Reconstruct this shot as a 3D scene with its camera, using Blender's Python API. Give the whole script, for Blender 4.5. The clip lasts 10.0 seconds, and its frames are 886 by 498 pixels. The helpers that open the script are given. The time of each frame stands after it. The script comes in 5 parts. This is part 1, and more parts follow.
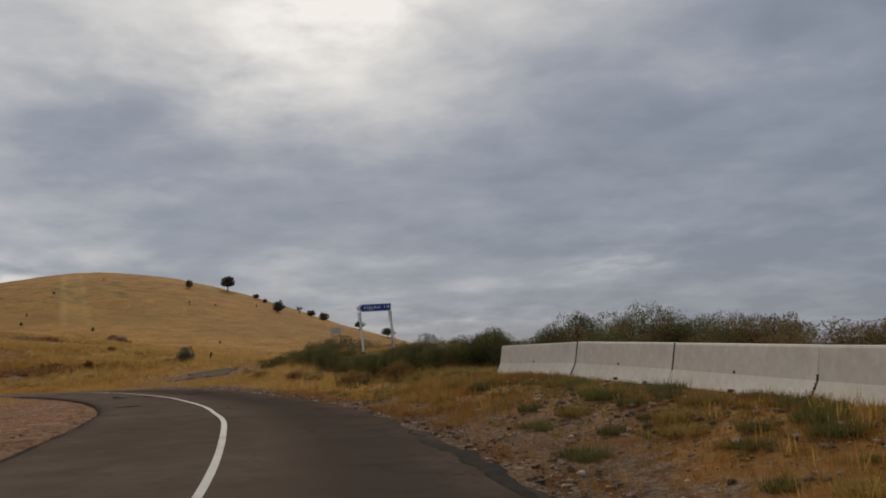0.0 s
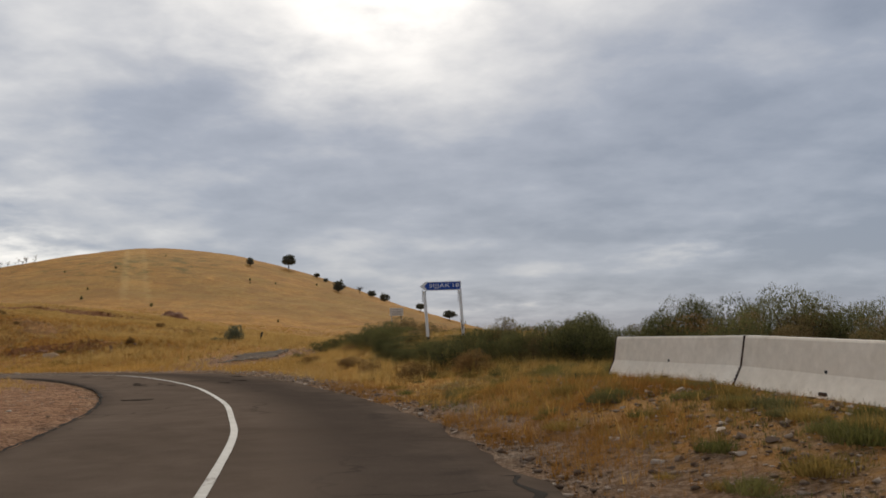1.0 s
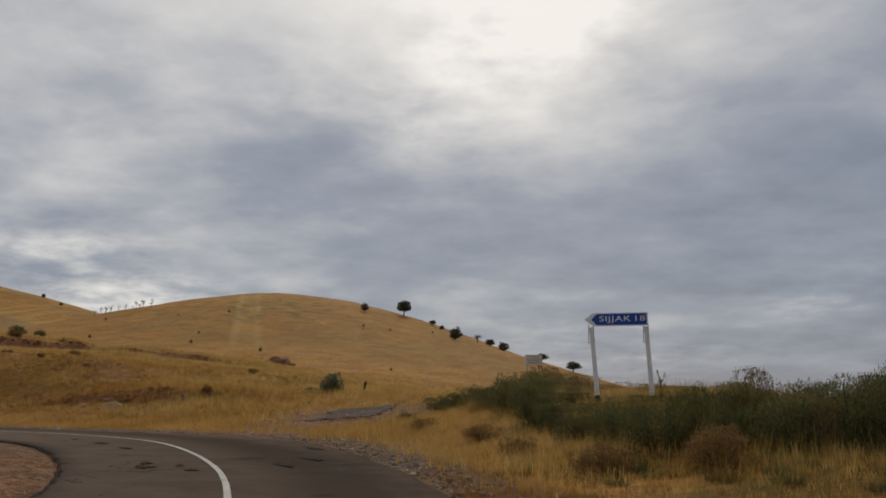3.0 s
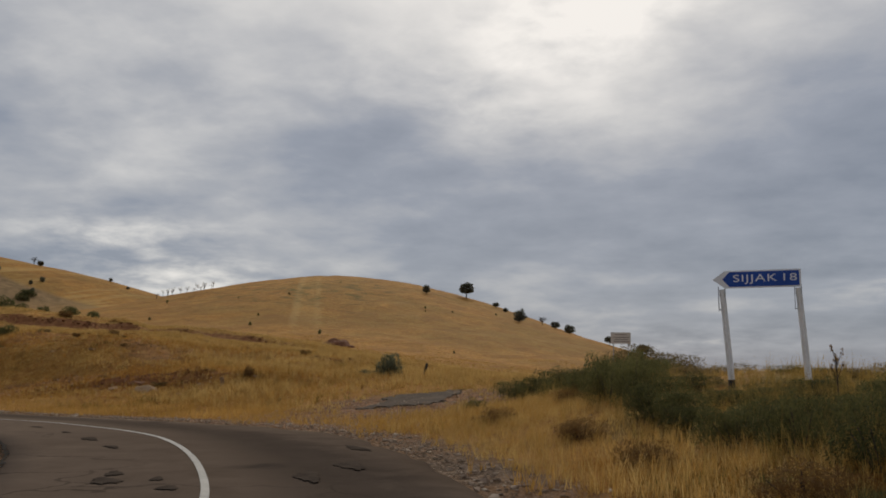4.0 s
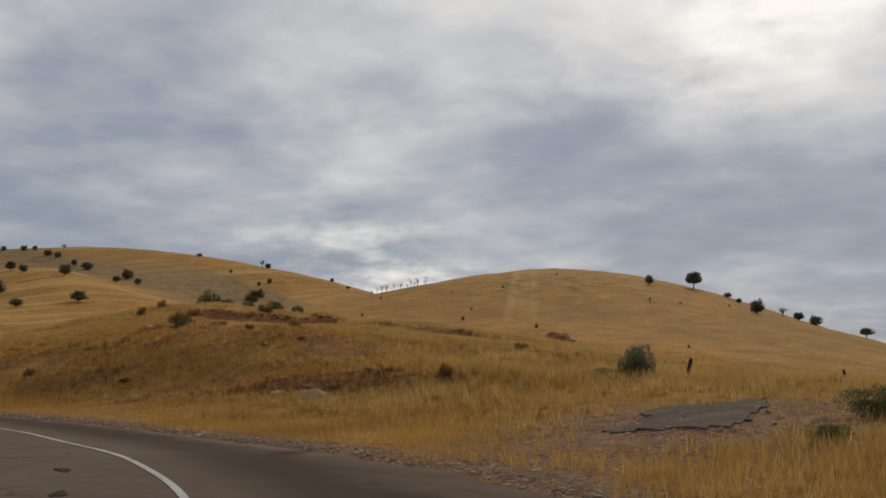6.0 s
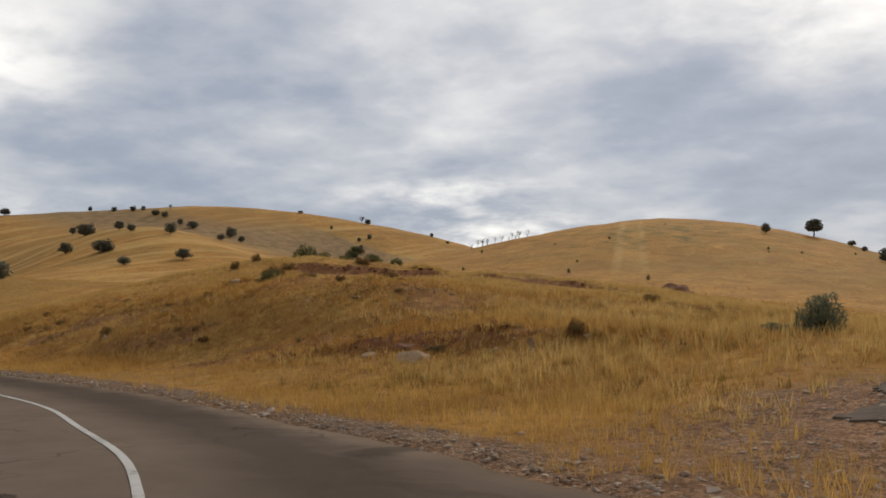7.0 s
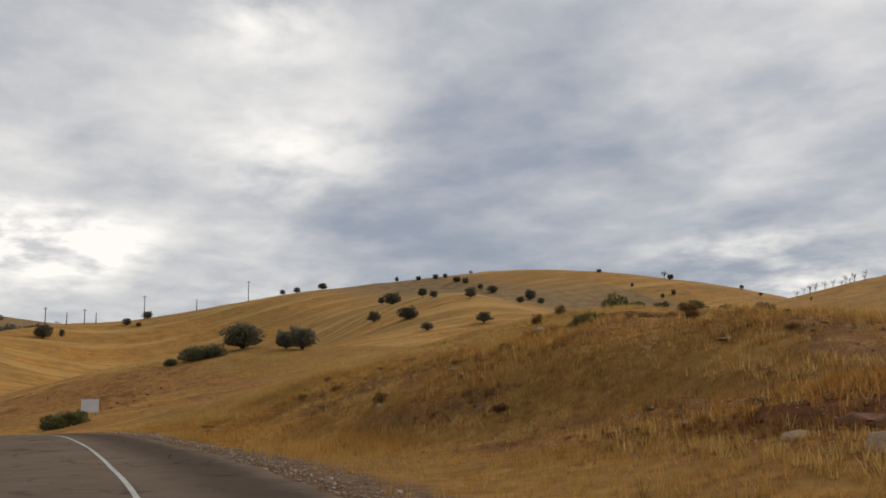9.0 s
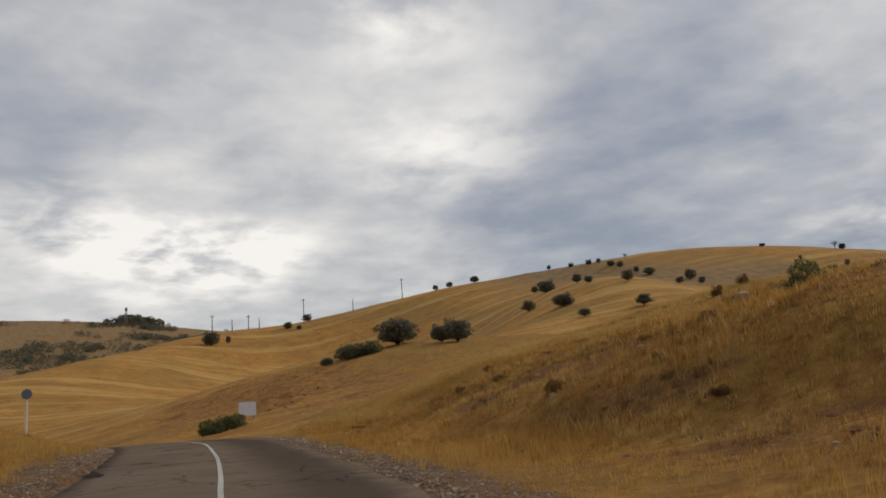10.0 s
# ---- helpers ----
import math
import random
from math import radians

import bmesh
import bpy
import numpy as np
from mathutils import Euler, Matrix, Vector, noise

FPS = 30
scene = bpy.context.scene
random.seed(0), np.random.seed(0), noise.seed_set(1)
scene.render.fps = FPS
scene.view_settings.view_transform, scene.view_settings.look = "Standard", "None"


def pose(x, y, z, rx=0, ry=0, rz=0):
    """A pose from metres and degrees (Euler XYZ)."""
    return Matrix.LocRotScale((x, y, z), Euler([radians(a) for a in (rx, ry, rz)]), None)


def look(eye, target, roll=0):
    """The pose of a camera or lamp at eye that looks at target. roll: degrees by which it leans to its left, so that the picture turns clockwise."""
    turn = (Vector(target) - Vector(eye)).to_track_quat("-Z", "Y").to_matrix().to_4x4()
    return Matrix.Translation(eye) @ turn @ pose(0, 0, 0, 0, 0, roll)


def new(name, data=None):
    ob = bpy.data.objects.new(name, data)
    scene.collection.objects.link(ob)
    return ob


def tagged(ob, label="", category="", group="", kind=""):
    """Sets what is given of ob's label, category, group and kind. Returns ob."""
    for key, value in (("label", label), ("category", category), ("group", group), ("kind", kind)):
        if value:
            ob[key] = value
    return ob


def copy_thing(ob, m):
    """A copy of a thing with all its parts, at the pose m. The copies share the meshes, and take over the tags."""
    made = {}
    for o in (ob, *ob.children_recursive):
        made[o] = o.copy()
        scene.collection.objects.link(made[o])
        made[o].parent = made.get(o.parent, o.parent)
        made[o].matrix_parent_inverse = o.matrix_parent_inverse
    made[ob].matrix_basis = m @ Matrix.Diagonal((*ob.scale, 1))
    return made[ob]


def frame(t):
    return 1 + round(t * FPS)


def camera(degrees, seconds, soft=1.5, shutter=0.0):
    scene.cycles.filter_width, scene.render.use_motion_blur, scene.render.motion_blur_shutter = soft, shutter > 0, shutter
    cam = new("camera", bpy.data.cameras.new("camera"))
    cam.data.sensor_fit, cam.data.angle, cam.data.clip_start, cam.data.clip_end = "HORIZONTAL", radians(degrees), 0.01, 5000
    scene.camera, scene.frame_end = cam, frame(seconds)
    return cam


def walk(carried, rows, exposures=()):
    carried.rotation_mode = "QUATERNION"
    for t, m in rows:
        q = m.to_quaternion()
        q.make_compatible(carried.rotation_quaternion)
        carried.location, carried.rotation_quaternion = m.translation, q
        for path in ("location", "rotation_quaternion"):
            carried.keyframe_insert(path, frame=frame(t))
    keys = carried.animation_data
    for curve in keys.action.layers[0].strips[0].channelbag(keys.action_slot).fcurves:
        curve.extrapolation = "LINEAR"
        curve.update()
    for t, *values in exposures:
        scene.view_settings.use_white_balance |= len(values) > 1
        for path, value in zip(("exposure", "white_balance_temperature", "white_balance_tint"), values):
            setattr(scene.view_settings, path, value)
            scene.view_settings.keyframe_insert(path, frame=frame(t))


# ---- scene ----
# seconds, x, y, z, yaw, pitch from straight down, roll
PATH = [
    (0.0, 0.000, -0.000, 1.449, 0.000, 96.912, -2.403),
    (0.5, -0.296, 2.931, 1.546, 2.411, 94.615, -1.434),
    (1.0, -0.684, 5.741, 1.653, 3.837, 95.988, -0.898),
    (1.5, -1.176, 8.512, 1.760, 3.758, 97.056, 0.191),
    (2.0, -1.719, 11.262, 1.842, 4.645, 98.198, 0.865),
    (2.5, -2.321, 13.995, 1.907, 8.188, 98.735, 0.723),
    (2.7, -2.572, 15.082, 1.920, 9.743, 99.233, 0.565),
    (3.8, -4.063, 21.011, 1.927, 13.534, 98.335, 0.440),
    (4.0, -4.381, 22.072, 1.935, 14.834, 98.111, 0.603),
    (4.5, -5.253, 24.719, 1.971, 15.076, 96.629, 1.096),
    (5.0, -6.290, 27.338, 2.036, 17.456, 98.022, 0.998),
    (5.5, -7.408, 29.898, 2.064, 23.295, 98.475, 0.572),
    (5.7, -7.905, 30.899, 2.075, 25.132, 98.025, 0.732),
    (6.8, -11.300, 36.145, 2.185, 34.268, 96.934, -0.175),
    (7.0, -12.015, 37.038, 2.199, 34.147, 94.965, 0.297),
    (7.5, -13.901, 39.174, 2.211, 39.057, 95.621, 0.901),
    (8.0, -15.866, 41.143, 2.204, 42.980, 96.382, 1.128),
    (8.5, -17.979, 42.955, 2.199, 47.289, 98.802, 0.175),
    (9.0, -20.231, 44.627, 2.171, 52.396, 98.867, -0.780),
    (9.5, -22.614, 46.110, 2.142, 57.251, 99.692, -2.059),
    (10.0, -25.162, 47.434, 2.098, 61.679, 98.688, -3.289),
]
cam = camera(50.96, 10.0, soft=1.75)
walk(cam, [(t, pose(x, y, z, 0, 0, yaw) @ pose(0, 0, 0, pitch) @ pose(0, 0, 0, 0, 0, roll)) for t, x, y, z, yaw, pitch, roll in PATH],
     [(0, -0.12), (0.5, 0.17), (1.0, 0.27), (1.5, 0.14), (2.0, 0.0), (2.5, -0.1), (4.0, -0.09), (4.5, 0.07), (5.0, 0.08), (5.5, -0.01), (7.0, 0.38), (7.5, 0.58), (8.0, 0.56), (8.5, 0.36), (9.0, 0.19), (9.5, 0.10), (10.0, 0.06)])

# ---------------------------------------------------------------- sky and sun
SUN_AZ, SUN_EL = 6.5, 32.0   # degrees to the left of +y, and above the horizon


def aim(az, el):
    a, e = radians(az), radians(el)
    return Vector((-math.sin(a) * math.cos(e), math.cos(a) * math.cos(e), math.sin(e)))


def node(tree, kind, **inputs):
    n = tree.nodes.new(kind)
    for key, value in inputs.items():
        if key in n.inputs:
            n.inputs[key].default_value = value
    return n


def math_node(tree, op, a, b=None, clamp=False):
    n = tree.nodes.new("ShaderNodeMath")
    n.operation, n.use_clamp = op, clamp
    for i, v in enumerate((a, b)):
        if v is None:
            continue
        if isinstance(v, (int, float)):
            n.inputs[i].default_value = v
        else:
            tree.links.new(v, n.inputs[i])
    return n.outputs[0]


def mix_colour(tree, fac, a, b, blend="MIX"):
    n = tree.nodes.new("ShaderNodeMix")
    n.data_type, n.blend_type = "RGBA", blend
    for sock, v in ((n.inputs[0], fac), (n.inputs[6], a), (n.inputs[7], b)):
        if isinstance(v, (int, float)):
            sock.default_value = v
        elif isinstance(v, (tuple, list)):
            sock.default_value = (*v, 1)[:4]
        else:
            tree.links.new(v, sock)
    return n.outputs[2]


def ramp(tree, fac, stops, ease="LINEAR"):
    n = tree.nodes.new("ShaderNodeValToRGB")
    n.color_ramp.interpolation = ease
    els = n.color_ramp.elements
    while len(els) < len(stops):
        els.new(0.5)
    for e, (p, c) in zip(els, stops):
        e.position = p
        e.color = (c, c, c, 1) if isinstance(c, (int, float)) else (*c, 1)
    tree.links.new(fac, n.inputs[0])
    return n.outputs[0]


def noise_node(tree, vec, scale, detail=4, rough=0.55, warp=0.0):
    n = node(tree, "ShaderNodeTexNoise", Scale=scale, Detail=detail, Roughness=rough, Distortion=warp)
    tree.links.new(vec, n.inputs["Vector"])
    return n.outputs[0]


def mapped(tree, vec, scale=(1, 1, 1), move=(0, 0, 0), turn=(0, 0, 0)):
    n = tree.nodes.new("ShaderNodeMapping")
    n.inputs["Scale"].default_value, n.inputs["Location"].default_value, n.inputs["Rotation"].default_value = scale, move, turn
    tree.links.new(vec, n.inputs["Vector"])
    return n.outputs[0]


def build_sky():
    w = bpy.data.worlds.new("overcast_sky")
    scene.world = w
    w.use_nodes = True
    t = w.node_tree
    t.nodes.clear()
    co = t.nodes.new("ShaderNodeTexCoord").outputs["Generated"]
    sep = t.nodes.new("ShaderNodeSeparateXYZ")
    t.links.new(co, sep.inputs[0])
    up = math_node(t, "MAXIMUM", sep.outputs[2], 0.0)
    lift = math_node(t, "ADD", up, 0.20)
    flat = t.nodes.new("ShaderNodeCombineXYZ")
    t.links.new(math_node(t, "DIVIDE", sep.outputs[0], lift), flat.inputs[0])
    t.links.new(math_node(t, "DIVIDE", sep.outputs[1], lift), flat.inputs[1])
    plane = flat.outputs[0]
    broad = noise_node(t, mapped(t, plane, (1, 1, 1), (3.1, 1.7, 0)), 0.9, 3, 0.5, 0.2)
    billow = noise_node(t, mapped(t, plane, (1, 1, 1), (7.3, 2.2, 4.0)), 2.0, 6, 0.52, 0.12)
    wisp = noise_node(t, mapped(t, plane, (1, 1, 1), (0.4, 9.2, 8.0)), 6.0, 5, 0.55, 0.2)
    m = math_node(t, "ADD", math_node(t, "MULTIPLY", broad, 0.52), math_node(t, "MULTIPLY", billow, 0.62))
    m = math_node(t, "ADD", m, math_node(t, "MULTIPLY", wisp, 0.24))
    m = math_node(t, "SUBTRACT", m, 0.19)

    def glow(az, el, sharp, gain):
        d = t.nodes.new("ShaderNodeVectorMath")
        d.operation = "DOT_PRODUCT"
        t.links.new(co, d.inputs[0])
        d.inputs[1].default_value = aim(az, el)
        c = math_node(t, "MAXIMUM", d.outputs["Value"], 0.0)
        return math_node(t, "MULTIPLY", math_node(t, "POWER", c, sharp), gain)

    def gap(az, el, wide, tall, gain):
        # a thin place in the cloud, broken up by the wisps
        d = t.nodes.new("ShaderNodeVectorMath")
        d.operation = "SUBTRACT"
        t.links.new(co, d.inputs[0])
        d.inputs[1].default_value = aim(az, el)
        s = t.nodes.new("ShaderNodeVectorMath")
        s.operation = "MULTIPLY"
        t.links.new(d.outputs[0], s.inputs[0])
        s.inputs[1].default_value = (57.3 / wide, 57.3 / wide, 57.3 / tall)
        n = t.nodes.new("ShaderNodeVectorMath")
        n.operation = "LENGTH"
        t.links.new(s.outputs[0], n.inputs[0])
        fall = math_node(t, "MAXIMUM", math_node(t, "SUBTRACT", 1.0, n.outputs["Value"]), 0.0)
        broken = ramp(t, math_node(t, "ADD", math_node(t, "MULTIPLY", wisp, 0.5), math_node(t, "MULTIPLY", billow, 0.5)), [(0.40, 0.1), (0.58, 1.0)])
        return math_node(t, "MULTIPLY", math_node(t, "MULTIPLY", fall, broken), gain)

    light = m
    for az, el, wide, tall, gain in SKY_GAPS:
        light = math_node(t, "ADD", light, gap(az, el, wide, tall, gain))
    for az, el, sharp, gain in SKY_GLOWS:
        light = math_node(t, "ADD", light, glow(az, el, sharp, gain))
    cloud = ramp(t, light, SKY_STOPS)
    nishita = t.nodes.new("ShaderNodeTexSky")
    nishita.sky_type, nishita.sun_disc = "NISHITA", False
    nishita.sun_elevation, nishita.sun_rotation = radians(SUN_EL), radians(-SUN_AZ)
    clear = t.nodes.new("ShaderNodeVectorMath")
    clear.operation = "SCALE"
    clear.inputs["Scale"].default_value = 0.06
    t.links.new(nishita.outputs[0], clear.inputs[0])
    col = mix_colour(t, 0.9, clear.outputs[0], cloud)
    bg = node(t, "ShaderNodeBackground", Strength=SKY_POWER)
    t.links.new(col, bg.inputs[0])
    out = t.nodes.new("ShaderNodeOutputWorld")
    t.links.new(bg.outputs[0], out.inputs[0])


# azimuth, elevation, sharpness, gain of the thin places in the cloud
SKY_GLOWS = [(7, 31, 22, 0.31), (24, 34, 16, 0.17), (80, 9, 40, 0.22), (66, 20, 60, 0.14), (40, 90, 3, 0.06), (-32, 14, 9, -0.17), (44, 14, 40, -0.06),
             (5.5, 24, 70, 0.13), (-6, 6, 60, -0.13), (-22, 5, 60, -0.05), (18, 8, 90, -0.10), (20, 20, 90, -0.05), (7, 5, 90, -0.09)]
# azimuth, elevation, width, height, gain of small breaks
SKY_GAPS = [(34, 8.0, 8, 2.2, 0.32), (77.5, 9.2, 10, 2.4, 0.34), (30, 5.8, 8, 1.6, 0.40), (77, 8.5, 9, 3.2, 0.55), (62, 14.7, 7, 4, 0.24), (64, 23, 6, 4, 0.34), (84.5, 10.6, 8, 3, 0.36), (58, 5.4, 9, 1.8, 0.26),
            (6, 22, 9, 4, 0.34), (12, 18, 12, 5, 0.12), (-12, 5.6, 5, 1.4, 0.14), (22, 4.6, 7, 1.3, 0.20), (-1, 2.4, 9, 1.6, 0.16)]
SKY_STOPS = [(0.28, (0.215, 0.246, 0.308)), (0.43, (0.295, 0.324, 0.386)), (0.56, (0.43, 0.442, 0.474)), (0.72, (0.66, 0.65, 0.64)), (0.95, (0.96, 0.92, 0.87))]
SKY_POWER = 1.0
build_sky()
sun = new("sun", bpy.data.lights.new("sun", "SUN"))
sun.data.energy, sun.data.angle, sun.data.color = 1.5, radians(16), (1.0, 0.88, 0.70)
sun.matrix_world = look(aim(SUN_AZ, SUN_EL) * 300, (0, 0, 0))

# ---------------------------------------------------------------- the lie of the land
# hills and banks: centre x, y, height, spread along, spread across, turn in degrees
HILLS = [
    (-95.8, 248.1, 21.31, 51.2, 66.0, 10),
    (-58.6, 276.5, 4.20, 48.8, 97.8, 14),
    (-135.3, 313.1, 13.46, 48.0, 37.5, -23),
    (-337.6, 376.6, 46.25, 107.3, 89.3, 17),
    (-414.4, 226.6, 30.17, 62.2, 101.6, -16),
    (-267.0, 432.4, 9.69, 65.8, 58.0, -1),
    (-235.1, 214.6, 13.88, 91.1, 34.2, -52),
    (78.5, 187.0, -9.32, 49.0, 137.7, 15),
    (-267.5, 219.0, 11.59, 63.0, 27.5, -9),
    (-1213.8, 88.9, 107.83, 287.6, 426.8, 3),
    (-329.9, 94.0, 14.00, 73.5, 23.7, -28),
]
BANKS = [
    (-27.2, 56.8, 2.13, 31.5, 13.9, -20),
    (-66.3, 104.0, 4.01, 19.2, 33.2, 63),
    (-145.5, 99.6, 3.95, 27.4, 18.1, 14),
    (-20.3, 51.1, -1.50, 9.8, 11.6, 24),
    (-5.8, 34.2, 2.48, 7.7, 3.9, -100),
    (-0.4, 21.4, 2.60, 4.5, 5.5, 24),
    (-138.4, 6.2, -8.57, 47.3, 45.7, -2),
    (35.9, 30.1, 0.44, 6.5, 9.4, 0),
    (-72.2, 43.0, 4.36, 7.4, 4.8, 12),
    (-71.3, 93.2, 1.77, 7.2, 12.4, 2),
]
LEVEL, RISE, RISE_FROM = 0.607, 0.0042, 58.2
# the white line in the middle of the road: x, y, z
ROAD = [(2.0, -30, -1.0), (-0.2, -10, -0.3), (-1.2, 0, 0.03), (-2.3, 8.65, 0.27), (-4.0, 16.6, 0.45), (-5.2, 20.8, 0.5), (-7.05, 26, 0.56),
        (-10.25, 32.6, 0.66), (-14.6, 38.6, 0.76), (-19.8, 42.95, 0.73), (-24.46, 45.55, 0.69), (-30.8, 48.5, 0.65), (-41.3, 51.6, 0.62),
        (-55, 54.7, 0.6), (-66, 56.7, 0.5), (-80, 58, 0.1), (-96, 56, -0.6), (-120, 48, -2), (-150, 36, -4), (-190, 15, -6), (-240, -20, -8)]


def glide(knots, steps=16):
    k = np.array(knots, float)
    k = np.vstack([2 * k[0] - k[1], k, 2 * k[-1] - k[-2]])
    out = []
    for i in range(1, len(k) - 2):
        a, b, c, d = k[i - 1:i + 3]
        for u in np.arange(steps) / steps:
            out.append(0.5 * (2 * b + (c - a) * u + (2 * a - 5 * b + 4 * c - d) * u * u + (3 * b - a - 3 * c + d) * u ** 3))
    out.append(k[-2])
    return np.array(out)


LINE = glide(ROAD)


def road_near(x, y):
    """Distance from the white line, with its sign (right is positive), and the road's height there."""
    x, y = np.asarray(x, float).ravel(), np.asarray(y, float).ravel()
    d, z, arc = np.empty(x.size), np.empty(x.size), np.empty(x.size)
    tang = np.gradient(LINE[:, :2], axis=0)
    tang /= np.linalg.norm(tang, axis=1)[:, None]
    run = np.r_[0, np.cumsum(np.linalg.norm(np.diff(LINE[:, :2], axis=0), axis=1))]
    for s in range(0, x.size, 20000):
        px, py = x[s:s + 20000], y[s:s + 20000]
        i = ((px[:, None] - LINE[:, 0]) ** 2 + (py[:, None] - LINE[:, 1]) ** 2).argmin(1)
        ox, oy = px - LINE[i, 0], py - LINE[i, 1]
        side = np.sign(ox * tang[i, 1] - oy * tang[i, 0])
        along = ox * tang[i, 0] + oy * tang[i, 1]
        d[s:s + 20000] = np.hypot(ox, oy) * np.where(side == 0, 1, side)
        arc[s:s + 20000] = run[i] + along
        z[s:s + 20000] = np.interp(run[i] + along, run, LINE[:, 2])
    return d, z, arc


def ease(a, b, t):
    t = np.clip((t - a) / (b - a), 0, 1)
    return t * t * (3 - 2 * t)


def ripple(x, y, size, seed=0):
    """Smooth value noise, -1 to 1."""
    x, y = x / size + seed * 17.3, y / size + seed * 9.1
    ix, iy = np.floor(x), np.floor(y)
    fx, fy = x - ix, y - iy
    fx, fy = fx * fx * (3 - 2 * fx), fy * fy * (3 - 2 * fy)

    def h(a, b):
        v = np.sin(a * 127.1 + b * 311.7 + seed * 74.7) * 43758.5453
        return (v - np.floor(v)) * 2 - 1
    return (h(ix, iy) * (1 - fx) + h(ix + 1, iy) * fx) * (1 - fy) + (h(ix, iy + 1) * (1 - fx) + h(ix + 1, iy + 1) * fx) * fy


def scarp_line(x):
    return np.interp(x, [-66, -60, -54, -48, -43, -39, -34], [91.5, 92.5, 92.6, 92.0, 94.6, 96.4, 96.6])


def brown_bank(x, y):
    """How far the slope is bare brown scrub rather than golden grass."""
    slope = 1.05 * np.exp(-(((x + 48) / 18) ** 2 + ((y - 70.0) / 10.0) ** 2)) * ease(56.0, 60.5, y + 0.1 * (x + 40))
    ledge = 1.3 * np.exp(-(((x + 27) / 7) ** 2 + ((y - 59.2) / 1.6) ** 2))
    cut = 1.8 * np.exp(-(((x + 124) / 23) ** 2 + ((y - 79) / 10) ** 2))
    return np.maximum.reduce([slope, ledge, cut]) * np.clip(0.66 + 0.55 * ripple(x, y, 6.0, 36) + 0.35 * ripple(x, y, 2.3, 38), 0, 1.2)


def bare_patch(x, y):
    """How far the knolls are worn down to rusty soil, in long patches across the slope."""
    near = np.exp(-((x + 38) / 25) ** 4 - ((y - 70) / 16) ** 4) * ease(54.0, 58.0, y + 0.12 * (x + 30))
    return near * np.clip(-0.10 + 1.1 * ripple(x * 0.6, y * 1.3, 2.6, 74) + 0.6 * ripple(x * 0.8, y * 1.2, 1.1, 75), 0, 1)


def land(x, y, rough=True):
    """Height of the ground."""
    x, y = np.atleast_1d(np.asarray(x, float)), np.atleast_1d(np.asarray(y, float))
    shape, x, y = x.shape, x.ravel(), y.ravel()
    z = LEVEL + RISE * np.logaddexp(0, (y - RISE_FROM) / 15) * 15 / (1 + np.exp((y - 230) / 60))
    for cx, cy, a, sx, sy, r in HILLS + BANKS:
        c, s = math.cos(radians(r)), math.sin(radians(r))
        u, v = ((x - cx) * c + (y - cy) * s) / sx, (-(x - cx) * s + (y - cy) * c) / sy
        z = z + a * np.exp(-0.5 * (u * u + v * v))
    d, zr, _ = road_near(x, y)
    k = ease(4.0, 16.0, np.abs(d))
    z = zr * (1 - k) + z * k
    if rough:
        away = ease(3.8, 9.0, np.abs(d))
        z = z + away * (0.10 * ripple(x, y, 3.1, 1) + 0.05 * ripple(x, y, 1.1, 2) + 0.25 * ripple(x, y, 11, 3) * ease(8, 30, np.abs(d)) + 0.5 * ripple(x, y, 40, 4) * ease(60, 160, np.abs(d)))
    # washed-out scarp above the bank, a stony ledge, and hummocks on the bank
    over = y - scarp_line(x)
    z = z + 0.7 * np.exp(-((x + 51) / 14) ** 4) * (ease(-0.9, 0.5, over) - ease(1.0, 14.0, over)) * (1 + 0.5 * ripple(x, y, 2.2, 31))
    over = y - 58.0 - 0.5 * ripple(x, y, 3.0, 32)
    z = z + 0.32 * np.exp(-((x + 27) / 7) ** 4) * (ease(-0.4, 0.3, over) - ease(0.6, 6.0, over))
    over = y - 62.6 - 0.7 * ripple(x, y, 4.0, 37)
    up = ease(-2.2, 1.4, over)
    z = z + (0.6 * up * (1 - ease(3.0, 12.0, over)) - 0.35 * (1 - up) * ease(-6.0, -2.0, over)) * np.exp(-((x + 42) / 10.5) ** 4)
    knolls = np.exp(-((x + 36) / 26) ** 4 - ((y - 72) / 17) ** 4) * ease(5.0, 10.0, d)
    z = z + knolls * (0.30 * ripple(x, y, 5.2, 71) + 0.22 * np.abs(ripple(x, y, 2.6, 72)) - 0.10 + 0.10 * ripple(x, y, 1.3, 73))
    bank = brown_bank(x, y)
    z = z + np.clip(bank, 0, 1) * (0.42 * ripple(x, y, 4.2, 33) + 0.45 * np.abs(ripple(x, y, 2.0, 34)) + 0.16 * ripple(x, y, 0.9, 35))
    # the verge heaped against the row of barriers, and the left bank at the crest
    along = np.clip(((x - 1.2) * 0.27 - (y - 24.2) * 0.963), 0, 26)
    off = np.hypot(x - 1.2 - along * 0.27 + 0.25 * np.sin(along / 26 * math.pi), y - 24.2 + along * 0.963)
    top = 1.05 - 0.0285 * np.clip(along - 4, 0, 30)
    k = 1 - ease(0.9, 3.4, off)
    z = np.where(d > 3.6, np.maximum(z, z * (1 - k) + top * k), z)
    z = z + 0.75 * np.exp(-0.5 * (((x + 66) / 11) ** 2 + ((y - 49.2) / 1.5) ** 2)) * (d < -3.2)
    z = z - 0.16 * np.exp(-((x + 3.1) ** 2 + (y - 39.6) ** 2) / 7.0)
    edge = np.where(d > 0, right_width(x, y), left_width(x, y))
    z = z - 0.10 * (1 - ease(-0.1, 0.5, np.abs(d) - edge))
    return z.reshape(shape)


